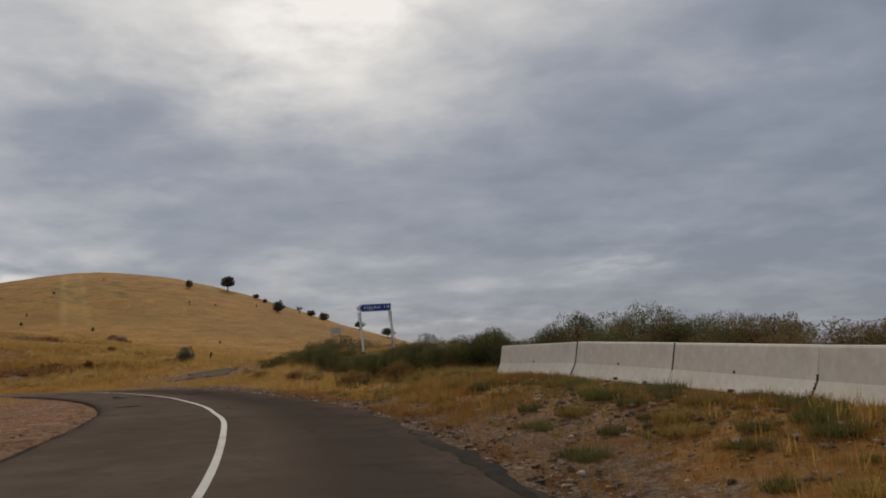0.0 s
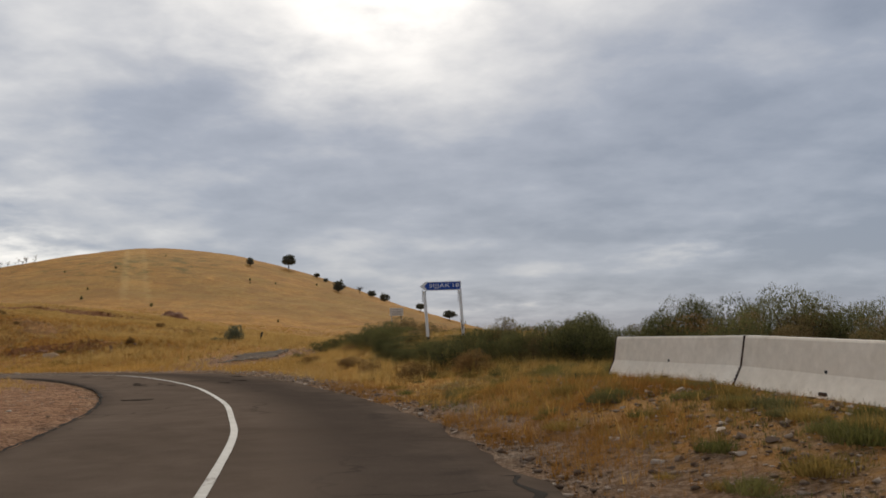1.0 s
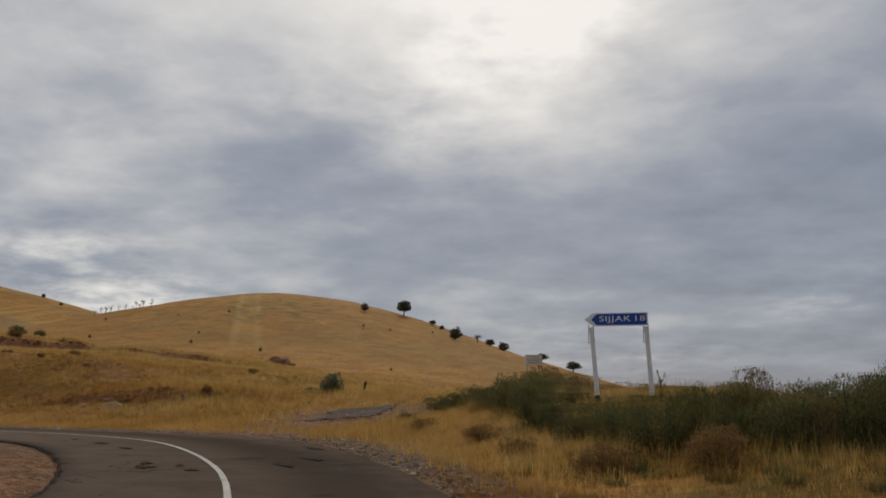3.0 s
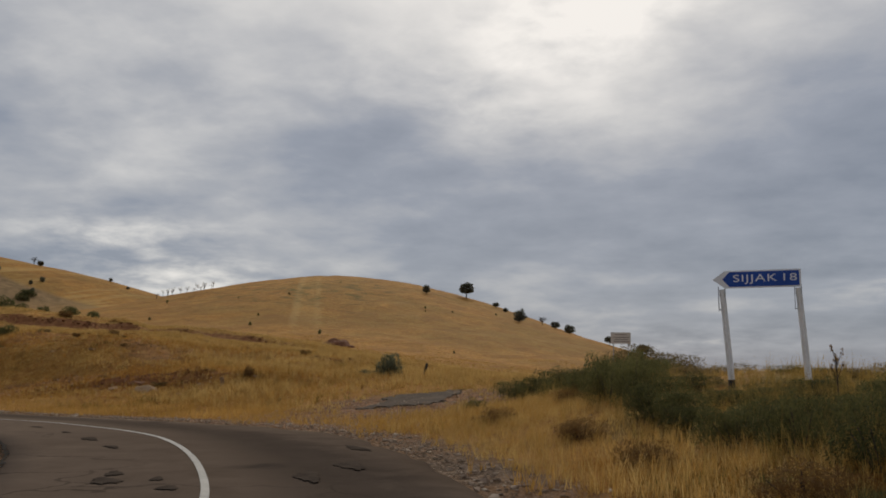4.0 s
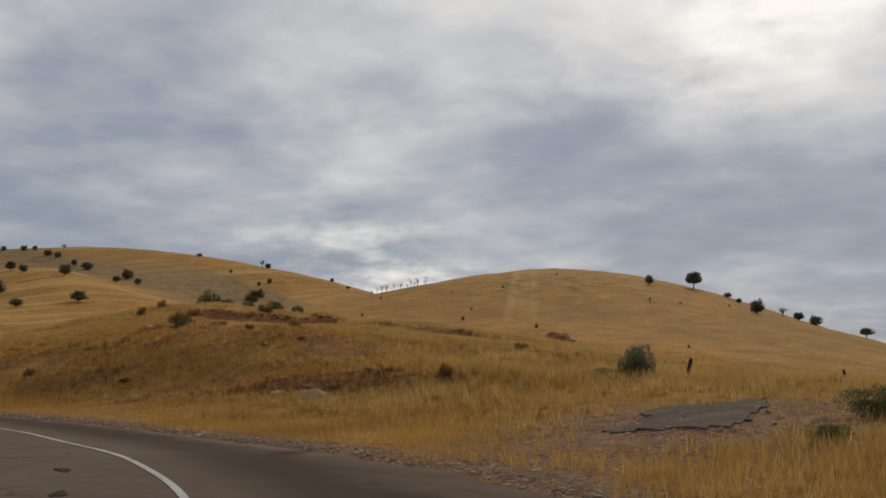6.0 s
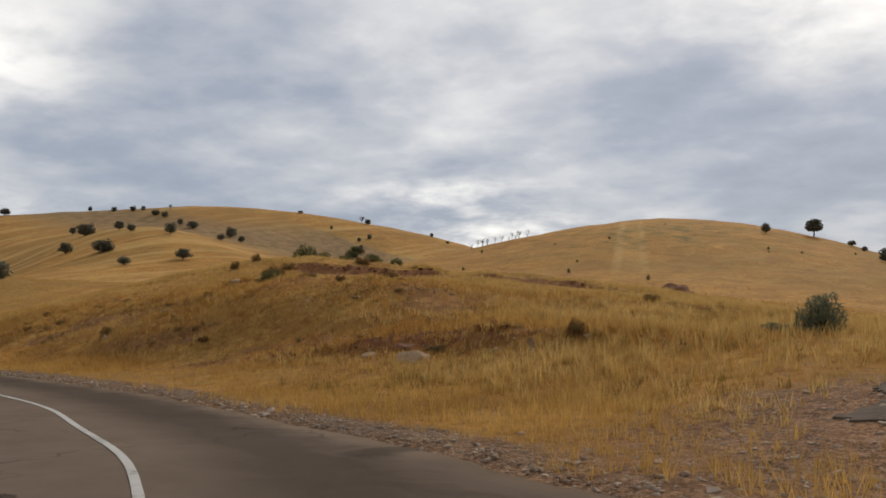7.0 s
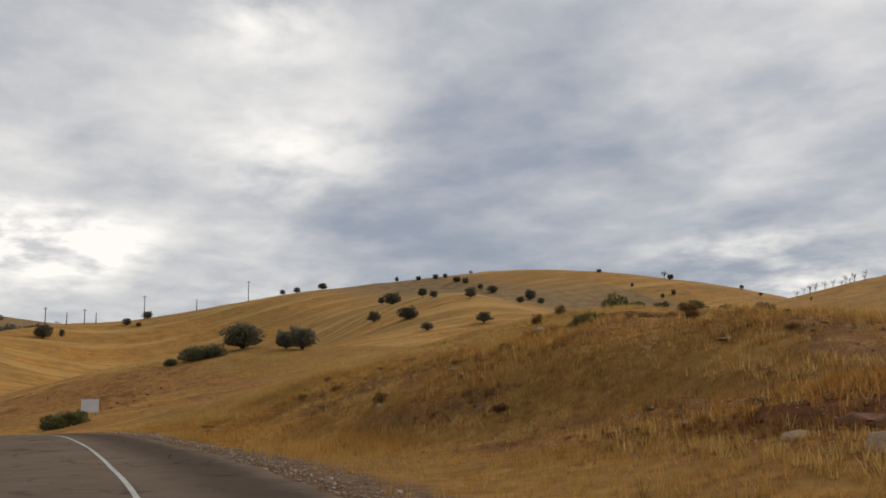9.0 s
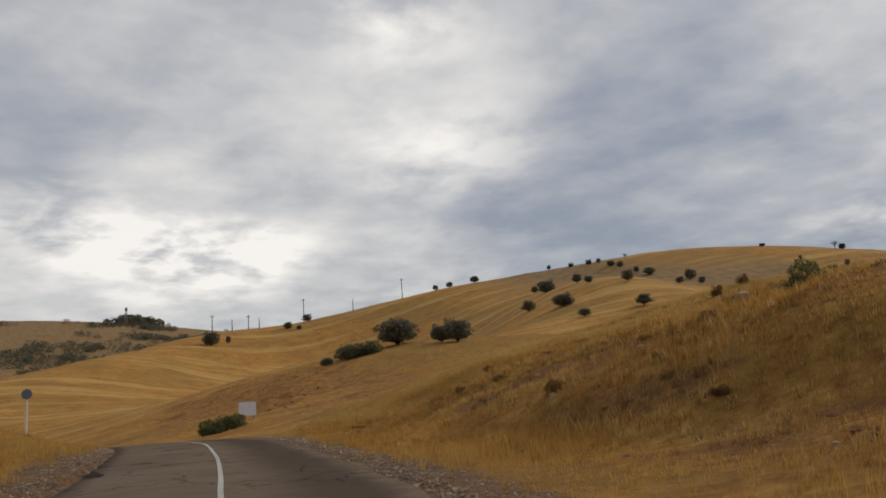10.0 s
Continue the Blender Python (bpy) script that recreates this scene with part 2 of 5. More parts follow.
def right_width(x, y):
    """Width of the asphalt to the right of the line, wider where the track turns off."""
    return 3.0 + 1.15 * np.exp(-((x + 13.3) ** 2 + (y - 42.8) ** 2) / 70.0)


def left_width(x, y):
    """Width of the asphalt to the left of the line, pinched by the gravel inside the bend."""
    return 3.0 - 0.58 * np.exp(-((x + 10.5) ** 2 + (y - 28) ** 2) / 170.0)


def ground_at(x, y):
    return float(land(x, y)[0])

# ---------------------------------------------------------------- materials
def material(name, rough=0.9, metal=0.0, spec=0.3):
    m = bpy.data.materials.new(name)
    m.use_nodes = True
    t = m.node_tree
    b = t.nodes["Principled BSDF"]
    b.inputs["Roughness"].default_value, b.inputs["Metallic"].default_value = rough, metal
    b.inputs["Specular IOR Level"].default_value = spec
    return m, t, b


def place_of(t):
    return t.nodes.new("ShaderNodeNewGeometry").outputs["Position"]


def own_of(t):
    return t.nodes.new("ShaderNodeTexCoord").outputs["Object"]


def bump_to(t, b, height, strength, distance):
    n = node(t, "ShaderNodeBump", Strength=strength, Distance=distance)
    t.links.new(height, n.inputs["Height"])
    t.links.new(n.outputs[0], b.inputs["Normal"])


def attribute(t, name):
    n = t.nodes.new("ShaderNodeAttribute")
    n.attribute_name = name
    return n


def plain(name, low, high, scale, rough=0.85, metal=0.0, bump=0.0, detail=5, local=True, spec=0.3):
    """A surface that varies between two colours, at a broad and a fine scale."""
    m, t, b = material(name, rough, metal, spec)
    v = own_of(t) if local else place_of(t)
    broad, fine = noise_node(t, v, scale, 3), noise_node(t, v, scale * 9, detail, 0.65)
    f = math_node(t, "ADD", math_node(t, "MULTIPLY", broad, 0.55), math_node(t, "MULTIPLY", fine, 0.45))
    t.links.new(ramp(t, f, [(0.34, low), (0.66, high)]), b.inputs["Base Color"])
    if bump:
        bump_to(t, b, fine, 0.7, bump)
    return m


def ground_material():
    m, t, b = material("dry_grass_and_soil", 0.95, spec=0.1)
    p = place_of(t)
    mask = attribute(t, "cover")
    sep = t.nodes.new("ShaderNodeSeparateColor")
    t.links.new(mask.outputs["Color"], sep.inputs[0])
    stone, soil, green = sep.outputs
    wide, mid = noise_node(t, p, 0.035, 4, 0.6), noise_node(t, p, 0.25, 5, 0.65, 0.4)
    fine, grit = noise_node(t, p, 2.2, 5, 0.7), noise_node(t, p, 14.0, 3, 0.7)
    streak = noise_node(t, mapped(t, p, (0.34, 0.07, 0.2), (0, 0, 0), (0, 0, radians(-18))), 1.0, 4, 0.6)
    straw = ramp(t, fine, [(0.34, (0.26, 0.110, 0.024)), (0.51, (0.46, 0.222, 0.049)), (0.68, (0.61, 0.335, 0.088))])
    olive = ramp(t, fine, [(0.3, (0.17, 0.112, 0.030)), (0.7, (0.34, 0.220, 0.062))])
    rust = ramp(t, fine, [(0.3, (0.17, 0.072, 0.020)), (0.7, (0.34, 0.158, 0.042))])
    grass = mix_colour(t, ramp(t, wide, [(0.45, 0.0), (0.60, 0.62)]), straw, olive)
    grass = mix_colour(t, ramp(t, mid, [(0.45, 0.0), (0.63, 0.75)]), grass, rust)
    grass = mix_colour(t, ramp(t, streak, [(0.50, 0.0), (0.72, 0.30)]), grass, (0.50, 0.29, 0.075))
    grass = mix_colour(t, ramp(t, noise_node(t, p, 0.85, 6, 0.75, 0.2), [(0.47, 0.0), (0.60, 0.55)]), grass, (0.27, 0.165, 0.045))
    blotch = noise_node(t, mapped(t, p, (1.0, 0.55, 1.0)), 0.13, 6, 0.72, 0.5)
    grass = mix_colour(t, ramp(t, blotch, [(0.50, 0.0), (0.66, 0.55)]), grass, (0.27, 0.130, 0.034))
    furrow = noise_node(t, mapped(t, p, (0.16, 0.012, 0.05), (0, 0, 0), (0, 0, radians(-10))), 1.0, 3, 0.6)
    west = t.nodes.new("ShaderNodeSeparateXYZ")
    t.links.new(p, west.inputs[0])
    furrow = math_node(t, "MULTIPLY", ramp(t, furrow, [(0.50, 0.0), (0.62, 0.45)]), ramp(t, math_node(t, "MULTIPLY", west.outputs[0], -0.004), [(0.52, 0.0), (0.66, 1.0)]))
    grass = mix_colour(t, furrow, grass, (0.56, 0.37, 0.13))
    more = t.nodes.new("ShaderNodeSeparateColor")
    t.links.new(attribute(t, "zones").outputs["Color"], more.inputs[0])
    knoll, dull, brown = more.outputs
    # two pale wheel tracks running straight down the hill
    at = t.nodes.new("ShaderNodeSeparateXYZ")
    t.links.new(p, at.inputs[0])
    across = math_node(t, "ADD", at.outputs[0], math_node(t, "MULTIPLY", at.outputs[1], 0.413))
    across = math_node(t, "ADD", across, math_node(t, "MULTIPLY", math_node(t, "SUBTRACT", mid, 0.5), 3.0))
    span = math_node(t, "MULTIPLY", ramp(t, math_node(t, "MULTIPLY", at.outputs[1], 0.002), [(0.30, 0.0), (0.35, 1.0)]), ramp(t, math_node(t, "MULTIPLY", at.outputs[1], 0.002), [(0.48, 1.0), (0.53, 0.0)]))
    for middle, wide_by, share in ((0.4, 0.9, 0.24), (4.6, 0.7, 0.16), (2.4, 3.0, 0.12)):
        off = math_node(t, "ABSOLUTE", math_node(t, "SUBTRACT", across, middle))
        track = math_node(t, "MULTIPLY", ramp(t, math_node(t, "DIVIDE", off, 3 * wide_by), [(0.12, share), (0.40, 0.0)]), span)
        grass = mix_colour(t, track, grass, (0.60, 0.42, 0.16))
    # bare rusty ground between the tufts of the knolls
    scruff = math_node(t, "ADD", knoll, math_node(t, "MULTIPLY", math_node(t, "SUBTRACT", fine, 0.5), 0.8))
    grass = mix_colour(t, ramp(t, scruff, [(0.25, 0.0), (0.55, 0.85)]), grass, ramp(t, grit, [(0.34, (0.12, 0.055, 0.022)), (0.66, (0.30, 0.150, 0.055))]))
    # dull colour: painted slope shade on the big hill, and the farthest land
    grass = mix_colour(t, math_node(t, "MULTIPLY", dull, 0.92), grass, ramp(t, mid, [(0.35, (0.16, 0.105, 0.052)), (0.65, (0.31, 0.20, 0.095))]))
    tan = ramp(t, math_node(t, "ADD", math_node(t, "MULTIPLY", fine, 0.6), math_node(t, "MULTIPLY", grit, 0.4)), [(0.36, (0.125, 0.055, 0.019)), (0.50, (0.31, 0.145, 0.040)), (0.64, (0.56, 0.300, 0.090))])
    tan = mix_colour(t, ramp(t, noise_node(t, p, 0.55, 6, 0.7, 0.3), [(0.50, 0.0), (0.60, 0.75)]), tan, ramp(t, grit, [(0.35, (0.090, 0.040, 0.016)), (0.65, (0.25, 0.112, 0.036))]))
    lean = math_node(t, "ADD", brown, math_node(t, "MULTIPLY", math_node(t, "SUBTRACT", mid, 0.5), 1.1))
    grass = mix_colour(t, ramp(t, lean, [(0.18, 0.0), (0.50, 0.95)]), grass, tan)
    earth = ramp(t, fine, [(0.3, (0.11, 0.042, 0.018)), (0.55, (0.22, 0.090, 0.038)), (0.8, (0.36, 0.19, 0.095))])
    edge = math_node(t, "ADD", soil, math_node(t, "MULTIPLY", math_node(t, "SUBTRACT", mid, 0.5), 1.6))
    col = mix_colour(t, ramp(t, edge, [(0.40, 0.0), (0.62, 0.9)]), grass, earth)
    weeds = ramp(t, fine, [(0.3, (0.075, 0.07, 0.018)), (0.7, (0.20, 0.17, 0.048))])
    lush = math_node(t, "ADD", green, math_node(t, "MULTIPLY", math_node(t, "SUBTRACT", mid, 0.5), 1.3))
    col = mix_colour(t, ramp(t, lush, [(0.42, 0.0), (0.70, 0.8)]), col, weeds)
    cell = node(t, "ShaderNodeTexVoronoi", Scale=26.0)
    t.links.new(p, cell.inputs["Vector"])
    cell2 = node(t, "ShaderNodeTexVoronoi", Scale=11.0)
    t.links.new(p, cell2.inputs["Vector"])
    tone = t.nodes.new("ShaderNodeSeparateColor")
    t.links.new(cell.outputs["Color"], tone.inputs[0])
    tone2 = t.nodes.new("ShaderNodeSeparateColor")
    t.links.new(cell2.outputs["Color"], tone2.inputs[0])
    pick = math_node(t, "ADD", math_node(t, "MULTIPLY", tone.outputs[0], 0.24), math_node(t, "MULTIPLY", tone2.outputs[0], 0.14))
    chips = math_node(t, "ADD", math_node(t, "MULTIPLY", noise_node(t, p, 1.6, 6, 0.75, 0.3), 0.62), pick)
    pebble = ramp(t, chips, [(0.32, (0.064, 0.040, 0.025)), (0.5, (0.170, 0.111, 0.070)), (0.66, (0.32, 0.228, 0.157))])
    pebble = mix_colour(t, ramp(t, mid, [(0.42, 0.0), (0.62, 0.55)]), pebble, rust)
    gravel = ramp(t, chips, [(0.36, (0.10, 0.043, 0.019)), (0.5, (0.28, 0.135, 0.064)), (0.64, (0.48, 0.270, 0.145))])
    pebble = mix_colour(t, mask.outputs["Alpha"], pebble, gravel)
    shoulder = math_node(t, "ADD", stone, math_node(t, "MULTIPLY", math_node(t, "SUBTRACT", fine, 0.5), 0.9))
    col = mix_colour(t, ramp(t, shoulder, [(0.40, 0.0), (0.60, 1.0)]), col, pebble)
    t.links.new(col, b.inputs["Base Color"])
    lumps = math_node(t, "MULTIPLY", math_node(t, "SUBTRACT", 0.6, cell.outputs["Distance"]), 0.5)
    relief = math_node(t, "ADD", math_node(t, "MULTIPLY", fine, 0.35), math_node(t, "MULTIPLY", noise_node(t, p, 9.0, 6, 0.8), 0.8))
    relief = math_node(t, "ADD", relief, math_node(t, "MULTIPLY", lumps, shoulder))
    bump_to(t, b, relief, 0.9, 0.10)
    return m


def asphalt_material(name="worn_asphalt", tone=1.0):
    m, t, b = material(name, 1.0, spec=0.0)
    p = place_of(t)
    side = attribute(t, "side").outputs["Fac"]
    wide, mid, grain = noise_node(t, p, 0.12, 4), noise_node(t, p, 1.1, 5, 0.65, 0.5), noise_node(t, p, 45.0, 3, 0.7)
    base = ramp(t, math_node(t, "ADD", math_node(t, "MULTIPLY", wide, 0.5), math_node(t, "MULTIPLY", mid, 0.5)),
                [(0.36, tuple(c * tone for c in (0.102, 0.076, 0.057))), (0.66, tuple(c * tone for c in (0.160, 0.121, 0.093)))])
    # the base colour turns paler past the bend
    sep = t.nodes.new("ShaderNodeSeparateXYZ")
    t.links.new(p, sep.inputs[0])
    old = ramp(t, math_node(t, "MULTIPLY", sep.outputs[0], -0.02), [(0.16, 0.0), (0.42, 0.30)])
    base = mix_colour(t, old, base, (0.27, 0.205, 0.155))
    # the right lane is darkened by wheels and oil between its edges
    lane = math_node(t, "ADD", side, math_node(t, "MULTIPLY", math_node(t, "SUBTRACT", mid, 0.5), 0.22))
    fresh = ramp(t, lane, [(0.58, 0.0), (0.72, 0.56), (0.83, 0.56), (0.95, 0.08)])
    col = mix_colour(t, fresh, base, tuple(c * tone for c in (0.042, 0.034, 0.029)))
    rub = ramp(t, noise_node(t, mapped(t, p, (1, 1, 1)), 0.28, 5, 0.7, 0.8), [(0.36, 0.18), (0.60, 0.0)])
    col = mix_colour(t, rub, col, (0.045, 0.036, 0.030))
    patch = ramp(t, noise_node(t, p, 0.45, 3, 0.4, 0.6), [(0.68, 0.0), (0.74, 0.45)])
    col = mix_colour(t, patch, col, (0.024, 0.022, 0.021))
    v = node(t, "ShaderNodeTexVoronoi", Scale=0.42)
    v.feature = "DISTANCE_TO_EDGE"
    warp = t.nodes.new("ShaderNodeVectorMath")
    warp.operation = "ADD"
    n3 = node(t, "ShaderNodeTexNoise", Scale=1.3, Detail=4.0)
    t.links.new(p, n3.inputs["Vector"])
    t.links.new(p, warp.inputs[0])
    t.links.new(n3.outputs[1], warp.inputs[1])
    t.links.new(warp.outputs[0], v.inputs["Vector"])
    crack = math_node(t, "MULTIPLY", ramp(t, v.outputs["Distance"], [(0.006, 1.0), (0.016, 0.0)]), ramp(t, wide, [(0.48, 0.0), (0.58, 0.5)]))
    col = mix_colour(t, crack, col, (0.014, 0.013, 0.012))
    col = mix_colour(t, ramp(t, grain, [(0.55, 0.0), (0.8, 0.35)]), col, (0.19, 0.165, 0.14))
    t.links.new(col, b.inputs["Base Color"])
    bump_to(t, b, grain, 0.5, 0.006)
    return m


def paint_line_material():
    m, t, b = material("worn_white_road_paint", 0.7)
    p = place_of(t)
    wear = math_node(t, "ADD", math_node(t, "MULTIPLY", noise_node(t, p, 0.9, 4), 0.5), math_node(t, "MULTIPLY", noise_node(t, p, 9.0, 5, 0.7), 0.5))
    t.links.new(ramp(t, wear, [(0.40, (0.47, 0.455, 0.42)), (0.56, (0.38, 0.365, 0.33)), (0.66, (0.13, 0.115, 0.10))]), b.inputs["Base Color"])
    return m


def leafy(name, low, high, scale, glow=0.45):
    """Foliage: matt leaves through which some light passes, each spray of its own tone."""
    m, t, b = material(name, 0.85, spec=0.15)
    p = place_of(t)
    island = t.nodes.new("ShaderNodeNewGeometry").outputs["Random Per Island"]
    own = t.nodes.new("ShaderNodeObjectInfo").outputs["Random"]
    f = math_node(t, "ADD", math_node(t, "MULTIPLY", noise_node(t, p, scale, 3), 0.6), math_node(t, "MULTIPLY", island, 0.3))
    f = math_node(t, "ADD", f, math_node(t, "MULTIPLY", own, 0.2))
    col = ramp(t, f, [(0.30, low), (0.80, high)])
    t.links.new(col, b.inputs["Base Color"])
    tr = t.nodes.new("ShaderNodeBsdfTranslucent")
    t.links.new(col, tr.inputs[0])
    mix = t.nodes.new("ShaderNodeMixShader")
    mix.inputs[0].default_value = glow
    t.links.new(b.outputs[0], mix.inputs[1])
    t.links.new(tr.outputs[0], mix.inputs[2])
    t.links.new(mix.outputs[0], t.nodes["Material Output"].inputs[0])
    return m


TAR = plain("dark_tar_patch", (0.018, 0.015, 0.013), (0.044, 0.037, 0.031), 3, 0.95, bump=0.004, spec=0.03)
STAIN = plain("worn_dark_repair", (0.046, 0.037, 0.031), (0.098, 0.077, 0.061), 3, 1.0, bump=0.003, spec=0.0)
GROUND, ASPHALT, PAINT = ground_material(), asphalt_material(), paint_line_material()
CONCRETE = plain("whitewashed_concrete", (0.66, 0.585, 0.475), (0.88, 0.80, 0.675), 0.8, 0.9, bump=0.004)
WHITE_PAINT = plain("chalky_white_paint", (0.58, 0.565, 0.54), (0.82, 0.805, 0.78), 2.5, 0.75)
BLACK_PAINT = plain("black_paint", (0.012, 0.012, 0.012), (0.03, 0.03, 0.03), 4, 0.6)
SIGN_BLUE = plain("blue_sign_sheeting", (0.010, 0.050, 0.27), (0.018, 0.080, 0.38), 3, 0.45)
SIGN_WHITE = plain("white_sign_sheeting", (0.70, 0.70, 0.70), (0.82, 0.82, 0.82), 3, 0.5)
STEEL = plain("galvanised_steel", (0.20, 0.20, 0.20), (0.36, 0.36, 0.36), 8, 0.55, 0.7)
ROCK = plain("pale_weathered_limestone", (0.20, 0.115, 0.058), (0.46, 0.320, 0.190), 1.2, 0.95, bump=0.03, local=False)
RED_ROCK = plain("reddish_stone", (0.12, 0.052, 0.026), (0.29, 0.145, 0.075), 1.5, 0.95, bump=0.03, local=False)
BARK = plain("grey_brown_bark", (0.035, 0.026, 0.019), (0.10, 0.08, 0.06), 3, 0.95, bump=0.02)
LEAF = leafy("dusty_oak_leaf", (0.075, 0.078, 0.058), (0.215, 0.200, 0.135), 0.8)
BUSH_LEAF = leafy("dark_green_scrub_leaf", (0.038, 0.042, 0.017), (0.190, 0.180, 0.068), 1.1)
SAGE_LEAF = leafy("grey_green_sage_leaf", (0.085, 0.090, 0.050), (0.20, 0.20, 0.12), 1.2)
OLIVE_LEAF = leafy("olive_brown_scrub_leaf", (0.072, 0.055, 0.024), (0.28, 0.200, 0.086), 0.9)
DUSTY_WEED = leafy("dusty_green_weed_leaf", (0.075, 0.075, 0.028), (0.20, 0.180, 0.075), 1.5)
WEED_LEAF = leafy("yellow_green_weed_leaf", (0.075, 0.078, 0.020), (0.21, 0.19, 0.065), 1.5)
BROWN_LEAF = leafy("dry_brown_scrub", (0.11, 0.062, 0.024), (0.30, 0.180, 0.068), 1.5)
STRAW = leafy("dry_grass_blade", (0.27, 0.140, 0.030), (0.64, 0.40, 0.12), 0.35, 0.45)
PALE_STRAW = leafy("pale_grass_blade", (0.32, 0.190, 0.052), (0.70, 0.490, 0.185), 0.30, 0.45)
RUST_STRAW = leafy("brown_grass_blade", (0.20, 0.092, 0.022), (0.54, 0.285, 0.074), 0.5, 0.45)
GREEN_STRAW = leafy("olive_grass_blade", (0.14, 0.100, 0.028), (0.43, 0.290, 0.085), 0.5, 0.45)
WOOD = plain("weathered_pole_wood", (0.05, 0.04, 0.032), (0.12, 0.10, 0.08), 2, 0.9)


# ---------------------------------------------------------------- building helpers
def mesh_object(name, bm, mat, parent=None):
    me = bpy.data.meshes.new(name)
    bm.to_mesh(me)
    bm.free()
    if mat:
        me.materials.append(mat)
    ob = new(name, me)
    if parent:
        ob.parent = parent
    return ob


def part(name, bm, mat, parent, label=""):
    ob = mesh_object(name, bm, mat, parent)
    return tagged(ob, label) if label else ob


def raw_mesh(name, verts, faces, mat, parent=None, smooth=False):
    me = bpy.data.meshes.new(name)
    me.from_pydata([tuple(v) for v in verts], [], [tuple(f) for f in faces])
    me.materials.append(mat)
    if smooth:
        me.shade_smooth()
    ob = new(name, me)
    if parent:
        ob.parent = parent
    return ob


def quads(verts, width):
    rows = len(verts) // width
    a = np.arange(rows * width).reshape(rows, width)
    return np.stack([a[:-1, :-1], a[:-1, 1:], a[1:, 1:], a[1:, :-1]], -1).reshape(-1, 4)


def fast_mesh(name, verts, faces, mat, smooth=True):
    """A big mesh from arrays of places and of faces with the same number of corners each."""
    me = bpy.data.meshes.new(name)
    n, k = faces.shape
    me.vertices.add(len(verts))
    me.vertices.foreach_set("co", np.asarray(verts, np.float32).ravel())
    me.loops.add(n * k)
    me.loops.foreach_set("vertex_index", faces.astype(np.int32).ravel())
    me.polygons.add(n)
    me.polygons.foreach_set("loop_start", np.arange(0, n * k, k, dtype=np.int32))
    me.polygons.foreach_set("loop_total", np.full(n, k, dtype=np.int32))
    me.update(calc_edges=True)
    if smooth:
        me.shade_smooth()
    me.materials.append(mat)
    return me


def thing(name, at, label, category, group="", kind="", turn=0.0):
    e = new(name)
    e.matrix_world = pose(*at, 0, 0, turn)
    e.empty_display_size = 0.2
    return tagged(e, label, category, group, kind)


def box(bm, size, at=(0, 0, 0), turn=0.0, bevel=0.0):
    m = pose(*at, 0, 0, turn) @ Matrix.Diagonal((*size, 1))
    r = bmesh.ops.create_cube(bm, size=1, matrix=m)
    if bevel:
        edges = list({e for v in r["verts"] for e in v.link_edges})
        bmesh.ops.bevel(bm, geom=edges, offset=bevel, segments=2, affect="EDGES")
    return bm


def tube(bm, a, b, r1, r2, sides=8):
    a, b = Vector(a), Vector(b)
    m = Matrix.Translation((a + b) / 2) @ (b - a).to_track_quat("Z", "Y").to_matrix().to_4x4()
    bmesh.ops.create_cone(bm, cap_ends=True, segments=sides, radius1=r1, radius2=r2, depth=(b - a).length, matrix=m)
    return bm


